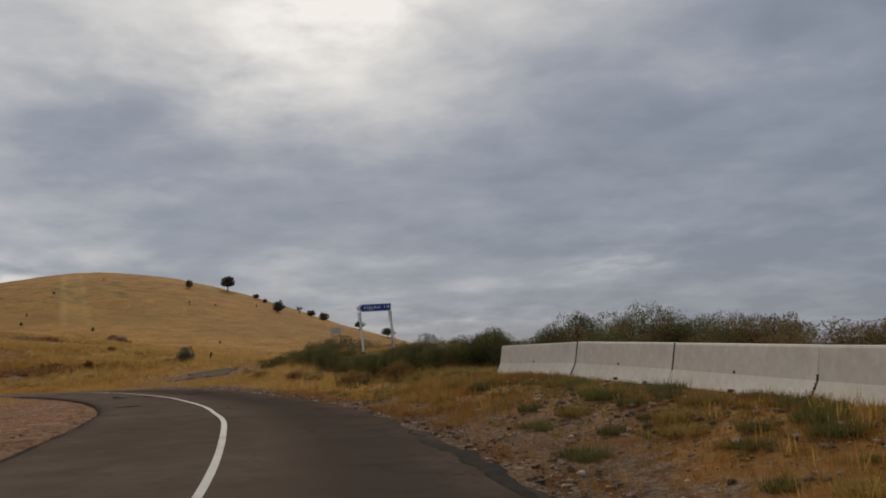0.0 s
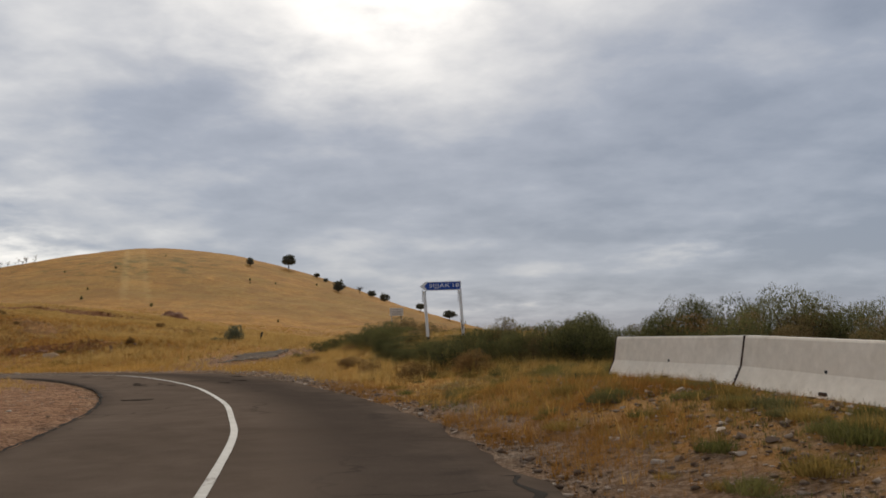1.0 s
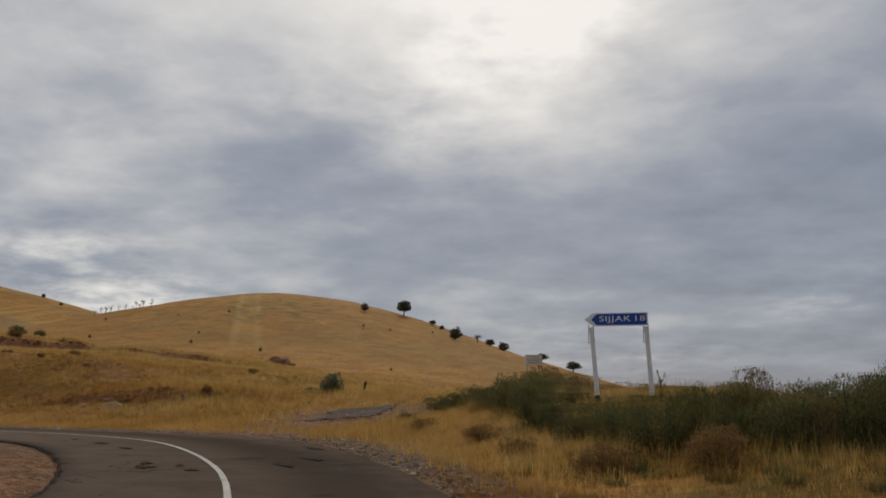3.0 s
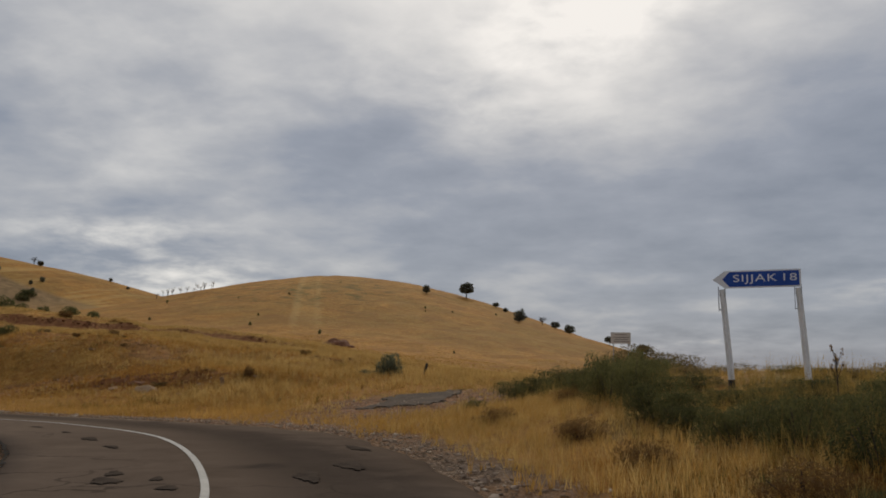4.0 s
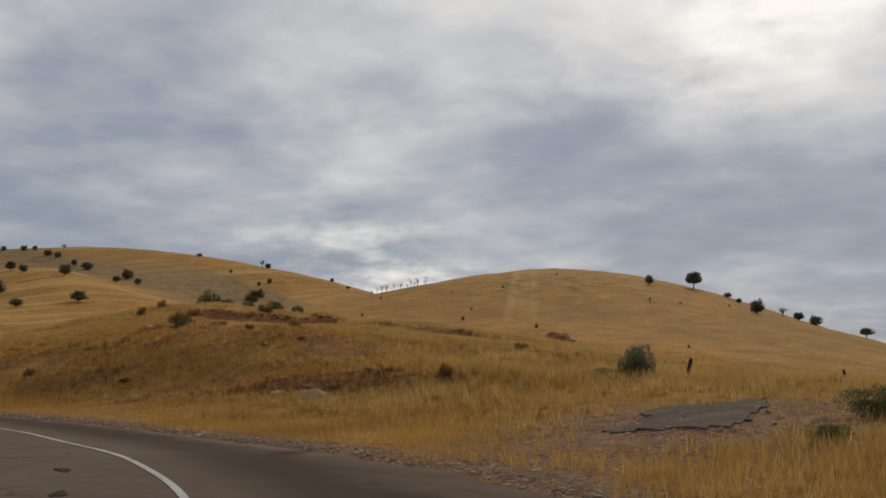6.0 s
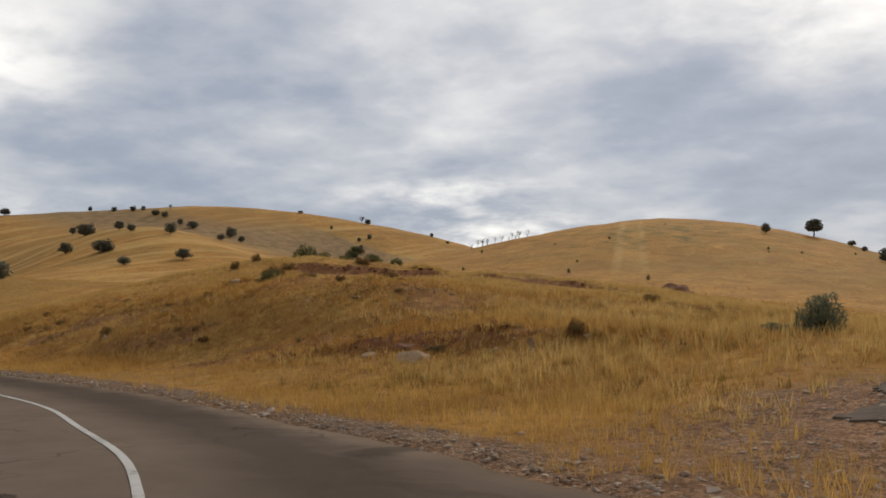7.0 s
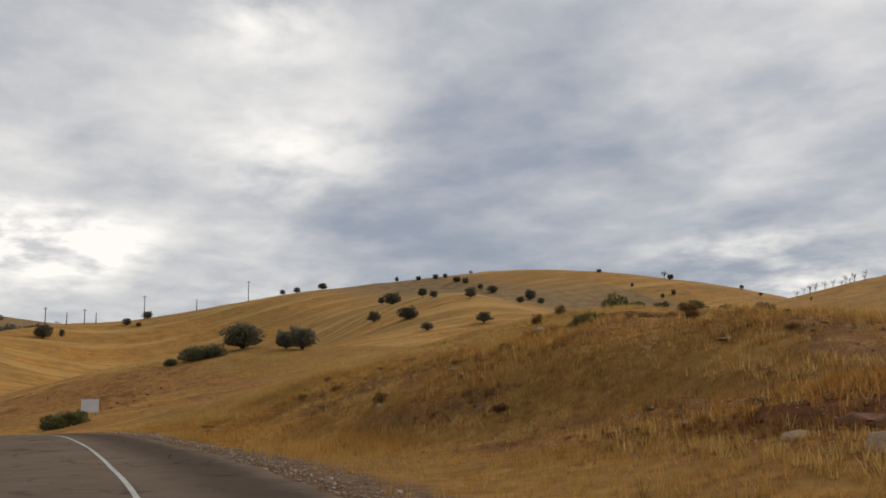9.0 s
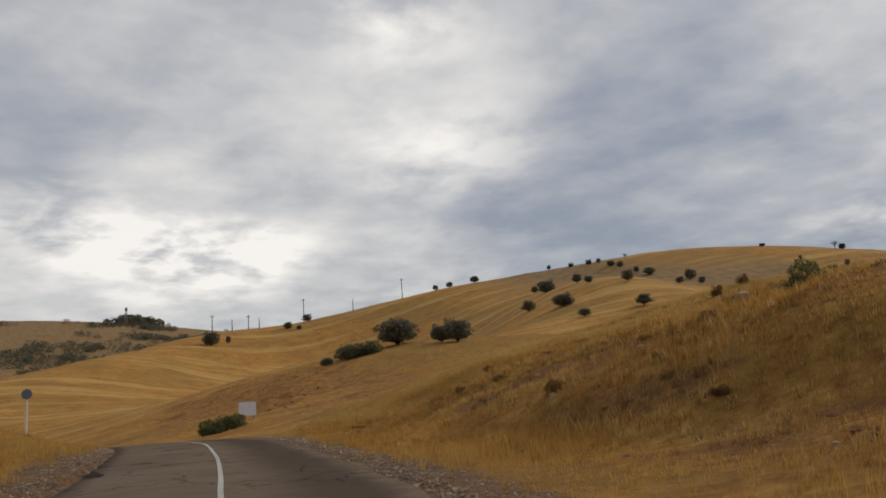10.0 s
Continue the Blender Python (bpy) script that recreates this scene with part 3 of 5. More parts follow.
# ---------------------------------------------------------------- ground
def build_ground():
    n, reach, core = 640, 4000.0, 24.0
    u = np.linspace(-1, 1, n)
    k = math.asinh(reach / core)
    s = core * np.sinh(k * u)
    gx, gy = np.meshgrid(s - 27, s + 54)
    x, y = gx.ravel(), gy.ravel()
    z = land(x, y)
    verts = np.stack([x, y, z], -1)
    me = fast_mesh("ground", verts, quads(verts, n), GROUND)
    d, _, arc = road_near(x, y)
    edge = np.where(d > 0, right_width(x, y), left_width(x, y))
    out = np.abs(d) - edge
    stone = np.clip(1.15 - out / 2.2, 0, 1)
    stone = np.maximum(stone, np.exp(-((x - 1) ** 2 / 20 + (y - 12) ** 2 / 110)) * 0.56)
    stone = np.maximum(stone, np.exp(-((x + 13) ** 2 / 30 + (y - 50) ** 2 / 40)) * 0.9)
    terrace = np.exp(-((x + 51) / 14) ** 4) * np.exp(-((y - scarp_line(x) + 0.2) / 1.1) ** 2) * 1.1
    ledge = np.exp(-(((x + 27) / 7) ** 2 + ((y - 58.4) / 1.0) ** 2)) * 0.60
    cut = np.exp(-(((x + 117) / 11) ** 2 + ((y - 79) / 6) ** 2)) * 0.30
    mound = np.exp(-(((x + 43.5) / 3.0) ** 2 + ((y - 122) / 3.5) ** 2)) * 1.0
    island = np.where(d < -2.5, np.exp(-(((x + 14) / 7) ** 2 + ((y - 20) / 13) ** 2)), 0) * 1.3
    stone = np.maximum(stone, np.clip(island, 0, 1))
    soil = np.maximum.reduce([terrace, ledge, cut, mound])
    green = np.exp(-(((x - 2) / 9) ** 2 + ((y - 36) / 16) ** 2)) * 0.8 + 0.5 * np.exp(-(((x + 85) / 40) ** 2 + ((y - 210) / 50) ** 2))
    knolls = bare_patch(x, y)
    # shade of the big hill's front slope below the crest, put into the colour
    shade_band = np.exp(-((np.hypot((x + 330) / 1.0, (y - 330) / 0.72) - 75) / 34) ** 2) * 1.15 * (y < 335)
    zones = np.stack([knolls, np.maximum(np.clip(shade_band, 0, 1), ease(-560, -680, x)), np.clip(brown_bank(x, y), 0, 1), np.ones_like(x)], -1)
    a = me.color_attributes.new("zones", "FLOAT_COLOR", "POINT")
    a.data.foreach_set("color", zones.astype(np.float32).ravel())
    col = np.stack([stone, soil, np.clip(green, 0, 1), np.clip(np.maximum(island * 1.3, 0.75 * np.exp(-((x + 13) ** 2 / 40 + (y - 50) ** 2 / 50))), 0, 1)], -1)
    a = me.color_attributes.new("cover", "FLOAT_COLOR", "POINT")
    a.data.foreach_set("color", col.astype(np.float32).ravel())
    return tagged(new("ground", me), "dry golden grass hills with patches of bare soil", "ground", kind="structure")


# dark repairs, oil stains and one pothole, all flat patches: x, y, length along the road, width
ROAD_PATCHES = [(-15.6, 38.0, 1.1, 0.34), (-14.1, 36.5, 0.8, 0.26), (-11.75, 33.1, 0.7, 0.26), (-11.4, 32.4, 0.9, 0.42), (-10.9, 32.75, 0.5, 0.18), (-9.3, 35.4, 1.5, 0.50),
                (-9.3, 33.8, 1.6, 0.40), (-49.0, 50.55, 2.4, 0.55), (-19.6, 41.6, 0.7, 0.22), (-17.4, 39.7, 0.6, 0.22), (-8.9, 26.2, 0.5, 0.9), (-10.3, 32.0, 0.5, 0.3), (-10.3, 38.4, 1.5, 0.35)]


# how far the painted line strays to the right, along the road
LINE_ARC = [37, 42, 47, 57, 62, 67, 72, 77, 82, 87, 92, 102, 107, 112, 122]
LINE_SHIFT = [-0.06, -0.02, 0.02, 0.02, 0.06, 0.11, 0.14, 0.10, 0.10, 0.13, 0.04, -0.02, 0.06, 0.16, 0.25]


def build_road():
    run = LINE[16 * 1:]
    tang = np.gradient(run[:, :2], axis=0)
    tang /= np.linalg.norm(tang, axis=1)[:, None]
    right = np.stack([tang[:, 1], -tang[:, 0]], -1)
    verts, side, width = [], [], 15
    for i in range(len(run)):
        p, r = run[i], right[i]
        rw = float(right_width(p[0] + r[0] * 3, p[1] + r[1] * 3))
        jag_r = 0.16 * float(ripple(np.array([i * 1.0]), np.array([0.0]), 1.3, 5)[0]) + 0.10 * float(ripple(np.array([i * 1.0]), np.array([3.0]), 3.1, 6)[0])
        jag_l = 0.05 * float(ripple(np.array([i * 1.0]), np.array([7.0]), 1.7, 7)[0])
        lw = float(left_width(p[0] - r[0] * 3, p[1] - r[1] * 3))
        offs = np.r_[-lw - jag_l - 0.03, np.linspace(-lw - jag_l, rw + jag_r, width - 2), rw + jag_r + 0.03]
        for j, o in enumerate(offs):
            drop = -0.16 if j in (0, width - 1) else 0.02 - 0.012 * abs(o)
            verts.append((p[0] + r[0] * o, p[1] + r[1] * o, p[2] + drop))
            side.append(0.5 + o / 7.0)
    verts = np.array(verts)
    me = fast_mesh("road", verts, quads(verts, width)[:, ::-1], ASPHALT)
    a = me.attributes.new("side", "FLOAT", "POINT")
    a.data.foreach_set("value", np.array(side, np.float32))
    road = tagged(new("road", me), "worn dark asphalt road with crumbling edges", "road", kind="structure")
    for x, y, l, w in ROAD_PATCHES:
        _, z, _ = road_near([x], [y])
        near = ((LINE[:, 0] - x) ** 2 + (LINE[:, 1] - y) ** 2).argmin()
        way = LINE[near + 1] - LINE[near - 1]
        turn = math.degrees(math.atan2(way[1], way[0])) + 8 * math.sin(7 * x)
        dd = float(road_near([x], [y])[0][0])
        bm = bmesh.new()
        vs = []
        for k in range(30):
            a = k / 30 * 2 * math.pi
            r = 1 + 0.20 * math.sin(3 * a + x) + 0.12 * math.sin(7 * a + y) + 0.08 * math.sin(11 * a + 3 * x)
            vs.append(bm.verts.new((0.42 * l * r * math.cos(a), 0.40 * w * r * math.sin(a), 0)))
        bm.faces.new(vs)
        # the pothole past y = 50 is no hollow, its dark is put into the colour
        ob = part("asphalt_patch", bm, TAR if y > 50 else STAIN, road)
        ob.matrix_world = pose(x, y, float(z[0]) + 0.031 - 0.012 * abs(dd), 0, 0, turn)
    # a dark strip of fresh tar along the broken right edge, and the dark crumbled lip inside the bend
    fine = glide(run[:, :3], 6)
    ft = np.gradient(fine[:, :2], axis=0)
    ft /= np.linalg.norm(ft, axis=1)[:, None]
    fr = np.stack([ft[:, 1], -ft[:, 0]], -1)
    fs = np.arange(len(fine)) * 1.0
    wob, wob2 = ripple(fs, fs * 0, 2.3, 51), ripple(fs, fs * 0, 5.1, 52)
    for name, ok, inner, outer in (("tar_edge", (fine[:, 1] > 6.4) & (fine[:, 1] < 14.4), 2.80 + 0.07 * wob2 + 0.05 * wob, 3.06 + 0.10 * wob2 + 0.08 * wob - 0.24 * ease(11.6, 14.4, fine[:, 1]) - 0.24 * (1 - ease(6.4, 10.0, fine[:, 1]))),
                                   ("crumbled_lip", (fine[:, 1] > 8) & (fine[:, 1] < 42), None, None)):
        if inner is None:
            lw = left_width(fine[:, 0] - fr[:, 0] * 3, fine[:, 1] - fr[:, 1] * 3)
            inner, outer = -lw - 0.05 - 0.03 * wob2, -lw + 0.015 + 0.045 * wob
        pv = []
        for i in np.nonzero(ok)[0]:
            for o, dz in ((inner[i], 0.0), (0.5 * (inner[i] + outer[i]), 0.006), (outer[i], 0.0)):
                pv.append((fine[i][0] + fr[i][0] * o, fine[i][1] + fr[i][1] * o, fine[i][2] + 0.024 - 0.012 * abs(o) + dz))
        pv = np.array(pv)
        ob = new(name, fast_mesh(name, pv, quads(pv, 3)[:, ::-1], TAR))
        ob.parent = road
    trail = road_near(fine[:, 0], fine[:, 1])[2]
    lv = []
    for i in range(len(fine)):
        wide = 0.050 + 0.002 * wob[i]
        off = float(np.interp(trail[i], LINE_ARC, LINE_SHIFT))
        for o in (off - wide, off, off + wide):
            lv.append((fine[i][0] + fr[i][0] * o, fine[i][1] + fr[i][1] * o, fine[i][2] + 0.026))
    lv = np.array(lv)
    line = new("centre_line", fast_mesh("centre_line", lv, quads(lv, 3)[:, ::-1], PAINT))
    tagged(line, "worn white centre line painted on asphalt", "road marking", kind="structure")
    return road


build_ground()
build_road()


# ---------------------------------------------------------------- concrete barriers
RUSTY = plain("rusty_dark_joint", (0.025, 0.016, 0.012), (0.09, 0.05, 0.03), 6, 0.9)


def build_barriers():
    # joints of the row: x, y, height of the top
    joints = [(1.44, 23.49, 1.785), (2.77, 19.40, 1.745), (3.83, 15.49, 1.60), (4.64, 11.52, 1.46), (5.40, 7.55, 1.34), (6.10, 3.55, 1.22), (6.75, -0.45, 1.10)]
    # half outline of the section: half width, height
    prof = [(0.29, 0.0), (0.29, 0.14), (0.15, 0.42), (0.085, 0.82), (0.07, 0.85)]
    ring = [(-w, h) for w, h in prof] + [(w, h) for w, h in reversed(prof)]
    for k, (a, b) in enumerate(zip(joints, joints[1:])):
        a, b = Vector(a), Vector(b)
        length = (b - a).length
        turn = math.degrees(math.atan2(b.y - a.y, b.x - a.x))
        fall = math.degrees(math.atan2(a.z - b.z, (b - a).xy.length))
        bm = bmesh.new()
        L = length - (0.035 if k < 2 else 0.015)
        cuts = [-L / 2, -L / 2 + 0.025, -L / 6, L / 6, L / 2 - 0.025, L / 2]
        grid = []
        for ci, cx in enumerate(cuts):
            end = ci in (0, len(cuts) - 1)
            grid.append([bm.verts.new((cx, y * (0.96 if end else 1.0), h * (0.985 if end else 1.0))) for y, h in ring])
        for p, q in zip(grid, grid[1:]):
            for i in range(len(ring) - 1):
                bm.faces.new((p[i], p[i + 1], q[i + 1], q[i]))
            bm.faces.new((p[-1], p[0], q[0], q[-1]))
        bm.faces.new(grid[0])
        bm.faces.new(list(reversed(grid[-1])))
        bmesh.ops.recalc_face_normals(bm, faces=bm.faces)
        mid = (a + b) / 2
        e = thing("concrete_barrier", (mid.x, mid.y, mid.z - 0.85), "whitewashed concrete road barrier standing in dry grass", "barrier", "row of road barriers")
        e.matrix_world = pose(mid.x, mid.y, mid.z - 0.85, 0, 0, turn) @ pose(0, 0, 0, 0, fall, 0)
        body = part("body", bm, CONCRETE, e)
        for s in (-1, 1):
            bm = bmesh.new()
            box(bm, (0.05, 0.03, 0.04), (0, s * 0.142, 0.45), bevel=0.006)
            part("lifting_slot", bm, BLACK_PAINT, body, "dark lifting slot")
            bm = bmesh.new()
            box(bm, (0.16, 0.05, 0.05), (0.1, s * 0.262, 0.19), bevel=0.012)
            part("drain_notch", bm, RUSTY, body, "dark drain notch at the foot")
        bm = bmesh.new()
        for step in range(14):
            h = 0.17 + step * 0.05
            half = float(np.interp(h, [q[1] for q in prof], [q[0] for q in prof]))
            if h < 0.5 and k != 2 or h > 0.4 and k < 3:
                box(bm, (0.040, 2 * half + 0.004, 0.052), (-length / 2, 0, h))
        box(bm, (0.060, 0.305, 0.05), (-length / 2, 0, 0.43), bevel=0.01)
        part("joint_filler", bm, RUSTY, e, "dark rusty joint filler")


build_barriers()


# ---------------------------------------------------------------- direction sign
def build_sign():
    # the left end of the board and the right one
    a, b = Vector((-3.86, 40.45)), Vector((-2.40, 40.25))
    u = (b - a).normalized()
    turn = math.degrees(math.atan2(u.y, u.x))
    base = ground_at(-3.1, 40.3) - 0.05
    e = thing("direction_sign", (a.x, a.y, base), "blue direction sign with white tip on two white posts", "road sign", turn=turn)
    top = 4.07 - base
    W, Hh = 1.52, 0.33
    z0 = top - Hh
    # board: white backing with a pointed end and a blue field laid on it
    def plate(pts, y0, y1):
        bm = bmesh.new()
        f = [bm.verts.new((x, y0, z)) for x, z in pts]
        g = [bm.verts.new((x, y1, z)) for x, z in pts]
        bm.faces.new(f)
        bm.faces.new(g[::-1])
        n = len(pts)
        for i in range(n):
            bm.faces.new((f[i], g[i], g[(i + 1) % n], f[(i + 1) % n]))
        bmesh.ops.recalc_face_normals(bm, faces=bm.faces)
        return bm
    tip = 0.17
    board = part("board", plate([(-0.06, z0 + Hh * 0.5), (tip, z0 + Hh), (W, z0 + Hh), (W, z0), (tip, z0)], 0.0, 0.025), SIGN_WHITE, e, "white edged board with pointed end")
    part("blue_field", plate([(tip - 0.05, z0 + Hh * 0.5), (tip + 0.08, z0 + Hh - 0.025), (W - 0.03, z0 + Hh - 0.025), (W - 0.03, z0 + 0.025), (tip + 0.08, z0 + 0.025)], -0.004, 0.002), SIGN_BLUE, board, "deep blue field")
    cu = bpy.data.curves.new("lettering", "FONT")
    cu.body, cu.size, cu.extrude, cu.offset = "SIJJAK 18", 0.235, 0.002, 0.0
    cu.space_character, cu.space_word = 1.10, 0.36
    tmp = bpy.data.objects.new("lettering", cu)
    scene.collection.objects.link(tmp)
    bpy.context.view_layer.update()
    me = bpy.data.meshes.new_from_object(tmp.evaluated_get(bpy.context.evaluated_depsgraph_get()))
    bpy.data.objects.remove(tmp)
    me.name = "lettering"
    xs = [v.co.x for v in me.vertices]
    ys = [v.co.y for v in me.vertices]
    wx, hx = max(xs) - min(xs), max(ys) - min(ys)
    sx = 1.13 / wx
    sy = 0.18 / hx
    for v in me.vertices:
        x, y, z = v.co
        v.co = (tip + 0.15 + (x - min(xs)) * sx, -0.006 - z, z0 + 0.072 + (y - min(ys)) * sy)
    bm = bmesh.new()
    bm.from_mesh(me)
    left = set(bm.verts)
    while left:
        # one mesh for each letter
        stack, word = [left.pop()], []
        while stack:
            v = stack.pop()
            word.append(v)
            for e2 in v.link_edges:
                o = e2.other_vert(v)
                if o in left:
                    left.discard(o)
                    stack.append(o)
        index = {v: k for k, v in enumerate(word)}
        faces = [[index[v] for v in f.verts] for f in bm.faces if f.verts[0] in index]
        raw_mesh("letter", [v.co[:] for v in word], faces, SIGN_WHITE, board)
    bm.free()
    for x, lean in ((0.10, 0.125), (W - 0.06, 0.115)):
        bm = bmesh.new()
        tube(bm, (x + lean, 0.06, 0.26), (x + 0.008, 0.06, z0 - 0.02), 0.060, 0.054, 12)
        post = part("post", bm, WHITE_PAINT, e)
        bm = bmesh.new()
        tube(bm, (x + lean + 0.008, 0.06, -0.3), (x + lean, 0.06, 0.26), 0.062, 0.062, 12)
        part("post_foot", bm, BLACK_PAINT, post, "black painted foot")
        bm = bmesh.new()
        for s in (-1, 1):
            box(bm, (0.012, 0.05, 0.46), (x + s * 0.060, 0.05, z0 - 0.19))
        box(bm, (0.10, 0.05, 0.014), (x, 0.05, z0 - 0.12))
        box(bm, (0.10, 0.05, 0.014), (x, 0.05, z0 - 0.40))
        part("bracket", bm, STEEL, post, "rusty steel bracket")


build_sign()


# ---------------------------------------------------------------- plants
def leaf_cloud(rng, centres, radii, count, size, stretch=1.0, slim=0.55, upright=0.6):
    """Many small bent leaf sprays spread over the skins of several clumps; arrays of places and of triangles."""
    centres, radii = np.array(centres, float), np.array(radii, float)
    vol = radii[:, 0] * radii[:, 1] * radii[:, 2]
    pick = rng.choice(len(centres), count, p=vol / vol.sum())
    d = rng.normal(size=(count, 3))
    d /= np.linalg.norm(d, axis=1)[:, None]
    r = rng.uniform(0.55, 1.08, count) ** 0.7
    p = centres[pick] + d * radii[pick] * r[:, None]
    a = rng.normal(size=(count, 3))
    a[:, 2] *= upright
    a /= np.linalg.norm(a, axis=1)[:, None]
    b = np.cross(a, d + rng.normal(scale=0.5, size=(count, 3)))
    b /= np.linalg.norm(b, axis=1)[:, None] + 1e-9
    s = size * rng.uniform(0.5, 1.4, count)[:, None]
    v = np.stack([p - a * s * stretch, p + b * s * slim, p + a * s * stretch, p - b * s * slim], 1)
    v[:, 0] += d * s * 0.25
    v[:, 2] += d * s * 0.25
    q = np.arange(count * 4).reshape(-1, 4)
    return v.reshape(-1, 3), np.concatenate([q[:, [0, 1, 2]], q[:, [0, 2, 3]]])


def limb_mesh(paths):
    """Tapered limbs: lists of (place, radius)."""
    bm = bmesh.new()
    for path in paths:
        for (a, r1), (b, r2) in zip(path, path[1:]):
            tube(bm, a, b, r1, r2, 6)
    return bm


def make_tree(name, seed, wide, tall, label, leaf, dense=900, trunk_share=0.28, bare=False):
    """A spreading hillside tree, one metre numbers given in wide and tall."""
    rng = np.random.default_rng(seed)
    e = thing(name, (0, 0, 0), label, "tree")
    t = tall * trunk_share
    paths = [[((0, 0, -0.3), 0.05 * tall), ((rng.normal() * 0.05 * wide, rng.normal() * 0.05 * wide, t), 0.035 * tall)]]
    fork = paths[0][-1][0]
    centres, radii = [], []
    n = 13
    for k in range(n):
        share = (k + 0.5) / n
        ang, out = k * 2.4 + rng.uniform(-0.4, 0.4), wide * 0.40 * math.sqrt(share) * rng.uniform(0.75, 1.1)
        crest = t + (tall - t) * (0.80 - 0.52 * share * share) * rng.uniform(0.85, 1.1)
        top = (fork[0] + out * math.cos(ang), fork[1] + out * math.sin(ang), crest)
        midp = tuple(fork[i] * 0.5 + top[i] * 0.5 + (0, 0, 0.04 * tall)[i] for i in range(3))
        paths.append([(fork, 0.02 * tall), (midp, 0.014 * tall), (top, 0.006 * tall)])
        centres.append(top)
        radii.append((wide * rng.uniform(0.11, 0.19), wide * rng.uniform(0.11, 0.19), (tall - t) * rng.uniform(0.12, 0.22)))
        if bare:
            for _ in range(6):
                tip = tuple(np.array(top) + rng.normal(scale=(0.09 * wide, 0.09 * wide, 0.07 * tall)))
                paths.append([(midp, 0.008 * tall), (tip, 0.003 * tall)])
    centres += [(fork[0], fork[1], t + (tall - t) * 0.50), (fork[0], fork[1], t + (tall - t) * 0.30)]
    radii += [(wide * 0.27, wide * 0.27, (tall - t) * 0.34), (wide * 0.38, wide * 0.38, (tall - t) * 0.22)]
    part("trunk", limb_mesh(paths), BARK, e)
    if not bare:
        v, f = leaf_cloud(rng, centres, radii, dense, 0.024 * wide + 0.014 * tall)
        crown = new("crown", fast_mesh("crown", v, f, leaf, False))
        crown.parent = e
    return e


def make_bush(name, seed, wide, tall, label, leaf, dense=1200, leaf_size=0.07, category="bush"):
    """A dense bush of many clumps that reaches the ground."""
    rng = np.random.default_rng(seed)
    e = thing(name, (0, 0, 0), label, category)
    centres, radii, paths = [], [], []
    for k in range(9):
        ang, out = k * 2.4 + rng.uniform(-0.5, 0.5), wide * 0.5 * math.sqrt(rng.uniform(0.02, 0.62))
        h = tall * rng.uniform(0.32, 0.74) * (1 - 0.5 * (out / (wide * 0.5)) ** 2)
        c = (out * math.cos(ang), out * math.sin(ang), h)
        centres.append(c)
        radii.append((wide * rng.uniform(0.14, 0.24), wide * rng.uniform(0.14, 0.24), max(0.12 * tall, min(h * 1.02, tall * rng.uniform(0.22, 0.34)))))
        paths.append([((0.1 * c[0], 0.1 * c[1], -0.1), 0.02 * tall), (c, 0.006 * tall)])
    for k in range(7):
        ang = k * 0.9 + rng.uniform(-0.2, 0.2)
        out = wide * rng.uniform(0.22, 0.36)
        centres.append((out * math.cos(ang), out * math.sin(ang), tall * 0.2))
        radii.append((wide * 0.19, wide * 0.19, tall * rng.uniform(0.2, 0.28)))
    part("stem", limb_mesh(paths), BARK, e)
    v, f = leaf_cloud(rng, centres, radii, dense, leaf_size, 1.75, 0.32, 1.5)
    # a fringe of upright sprays breaks the outline
    n = dense // 5
    pick = rng.integers(0, len(centres), n)
    c, r = np.array(centres)[pick], np.array(radii)[pick]
    ang = rng.uniform(0, 2 * math.pi, n)
    foot = c + np.stack([np.cos(ang) * r[:, 0] * 0.8, np.sin(ang) * r[:, 1] * 0.8, r[:, 2] * rng.uniform(0.2, 0.8, n)], -1)
    rise = np.stack([rng.normal(scale=0.25, size=n), rng.normal(scale=0.25, size=n), rng.uniform(0.5, 1.0, n)], -1) * (leaf_size * 3.0)
    off = np.stack([np.cos(ang + 1.3), np.sin(ang + 1.3), 0 * ang], -1) * leaf_size * 0.22
    sv = np.stack([foot - off, foot + off, foot + rise], 1).reshape(-1, 3)
    sf = np.arange(n * 3).reshape(-1, 3) + len(v)
    me = fast_mesh("foliage", np.vstack([v, sv]), np.vstack([f, sf]), leaf, False)
    ob = new("foliage", me)
    ob.parent = e
    return e


def scatter(models, spots, group, size):
    """Copies of the models at (x, y, width, height) on the ground; size: the models' own width and height."""
    rng = random.Random(len(spots) * 7 + 3)
    for i, (x, y, w, h) in enumerate(spots):
        src = models[i % len(models)]
        turn = rng.uniform(0, 360)
        ob = copy_thing(src, Matrix.Identity(4))
        ob.matrix_world = pose(x, y, ground_at(x, y) - 0.03 * h, 0, 0, turn) @ Matrix.Diagonal((w / size[0], w / size[0], h / size[1], 1))
        if group:
            ob["group"] = group


def retire(models):
    for m in models:
        for o in (*m.children_recursive, m):
            bpy.data.objects.remove(o)


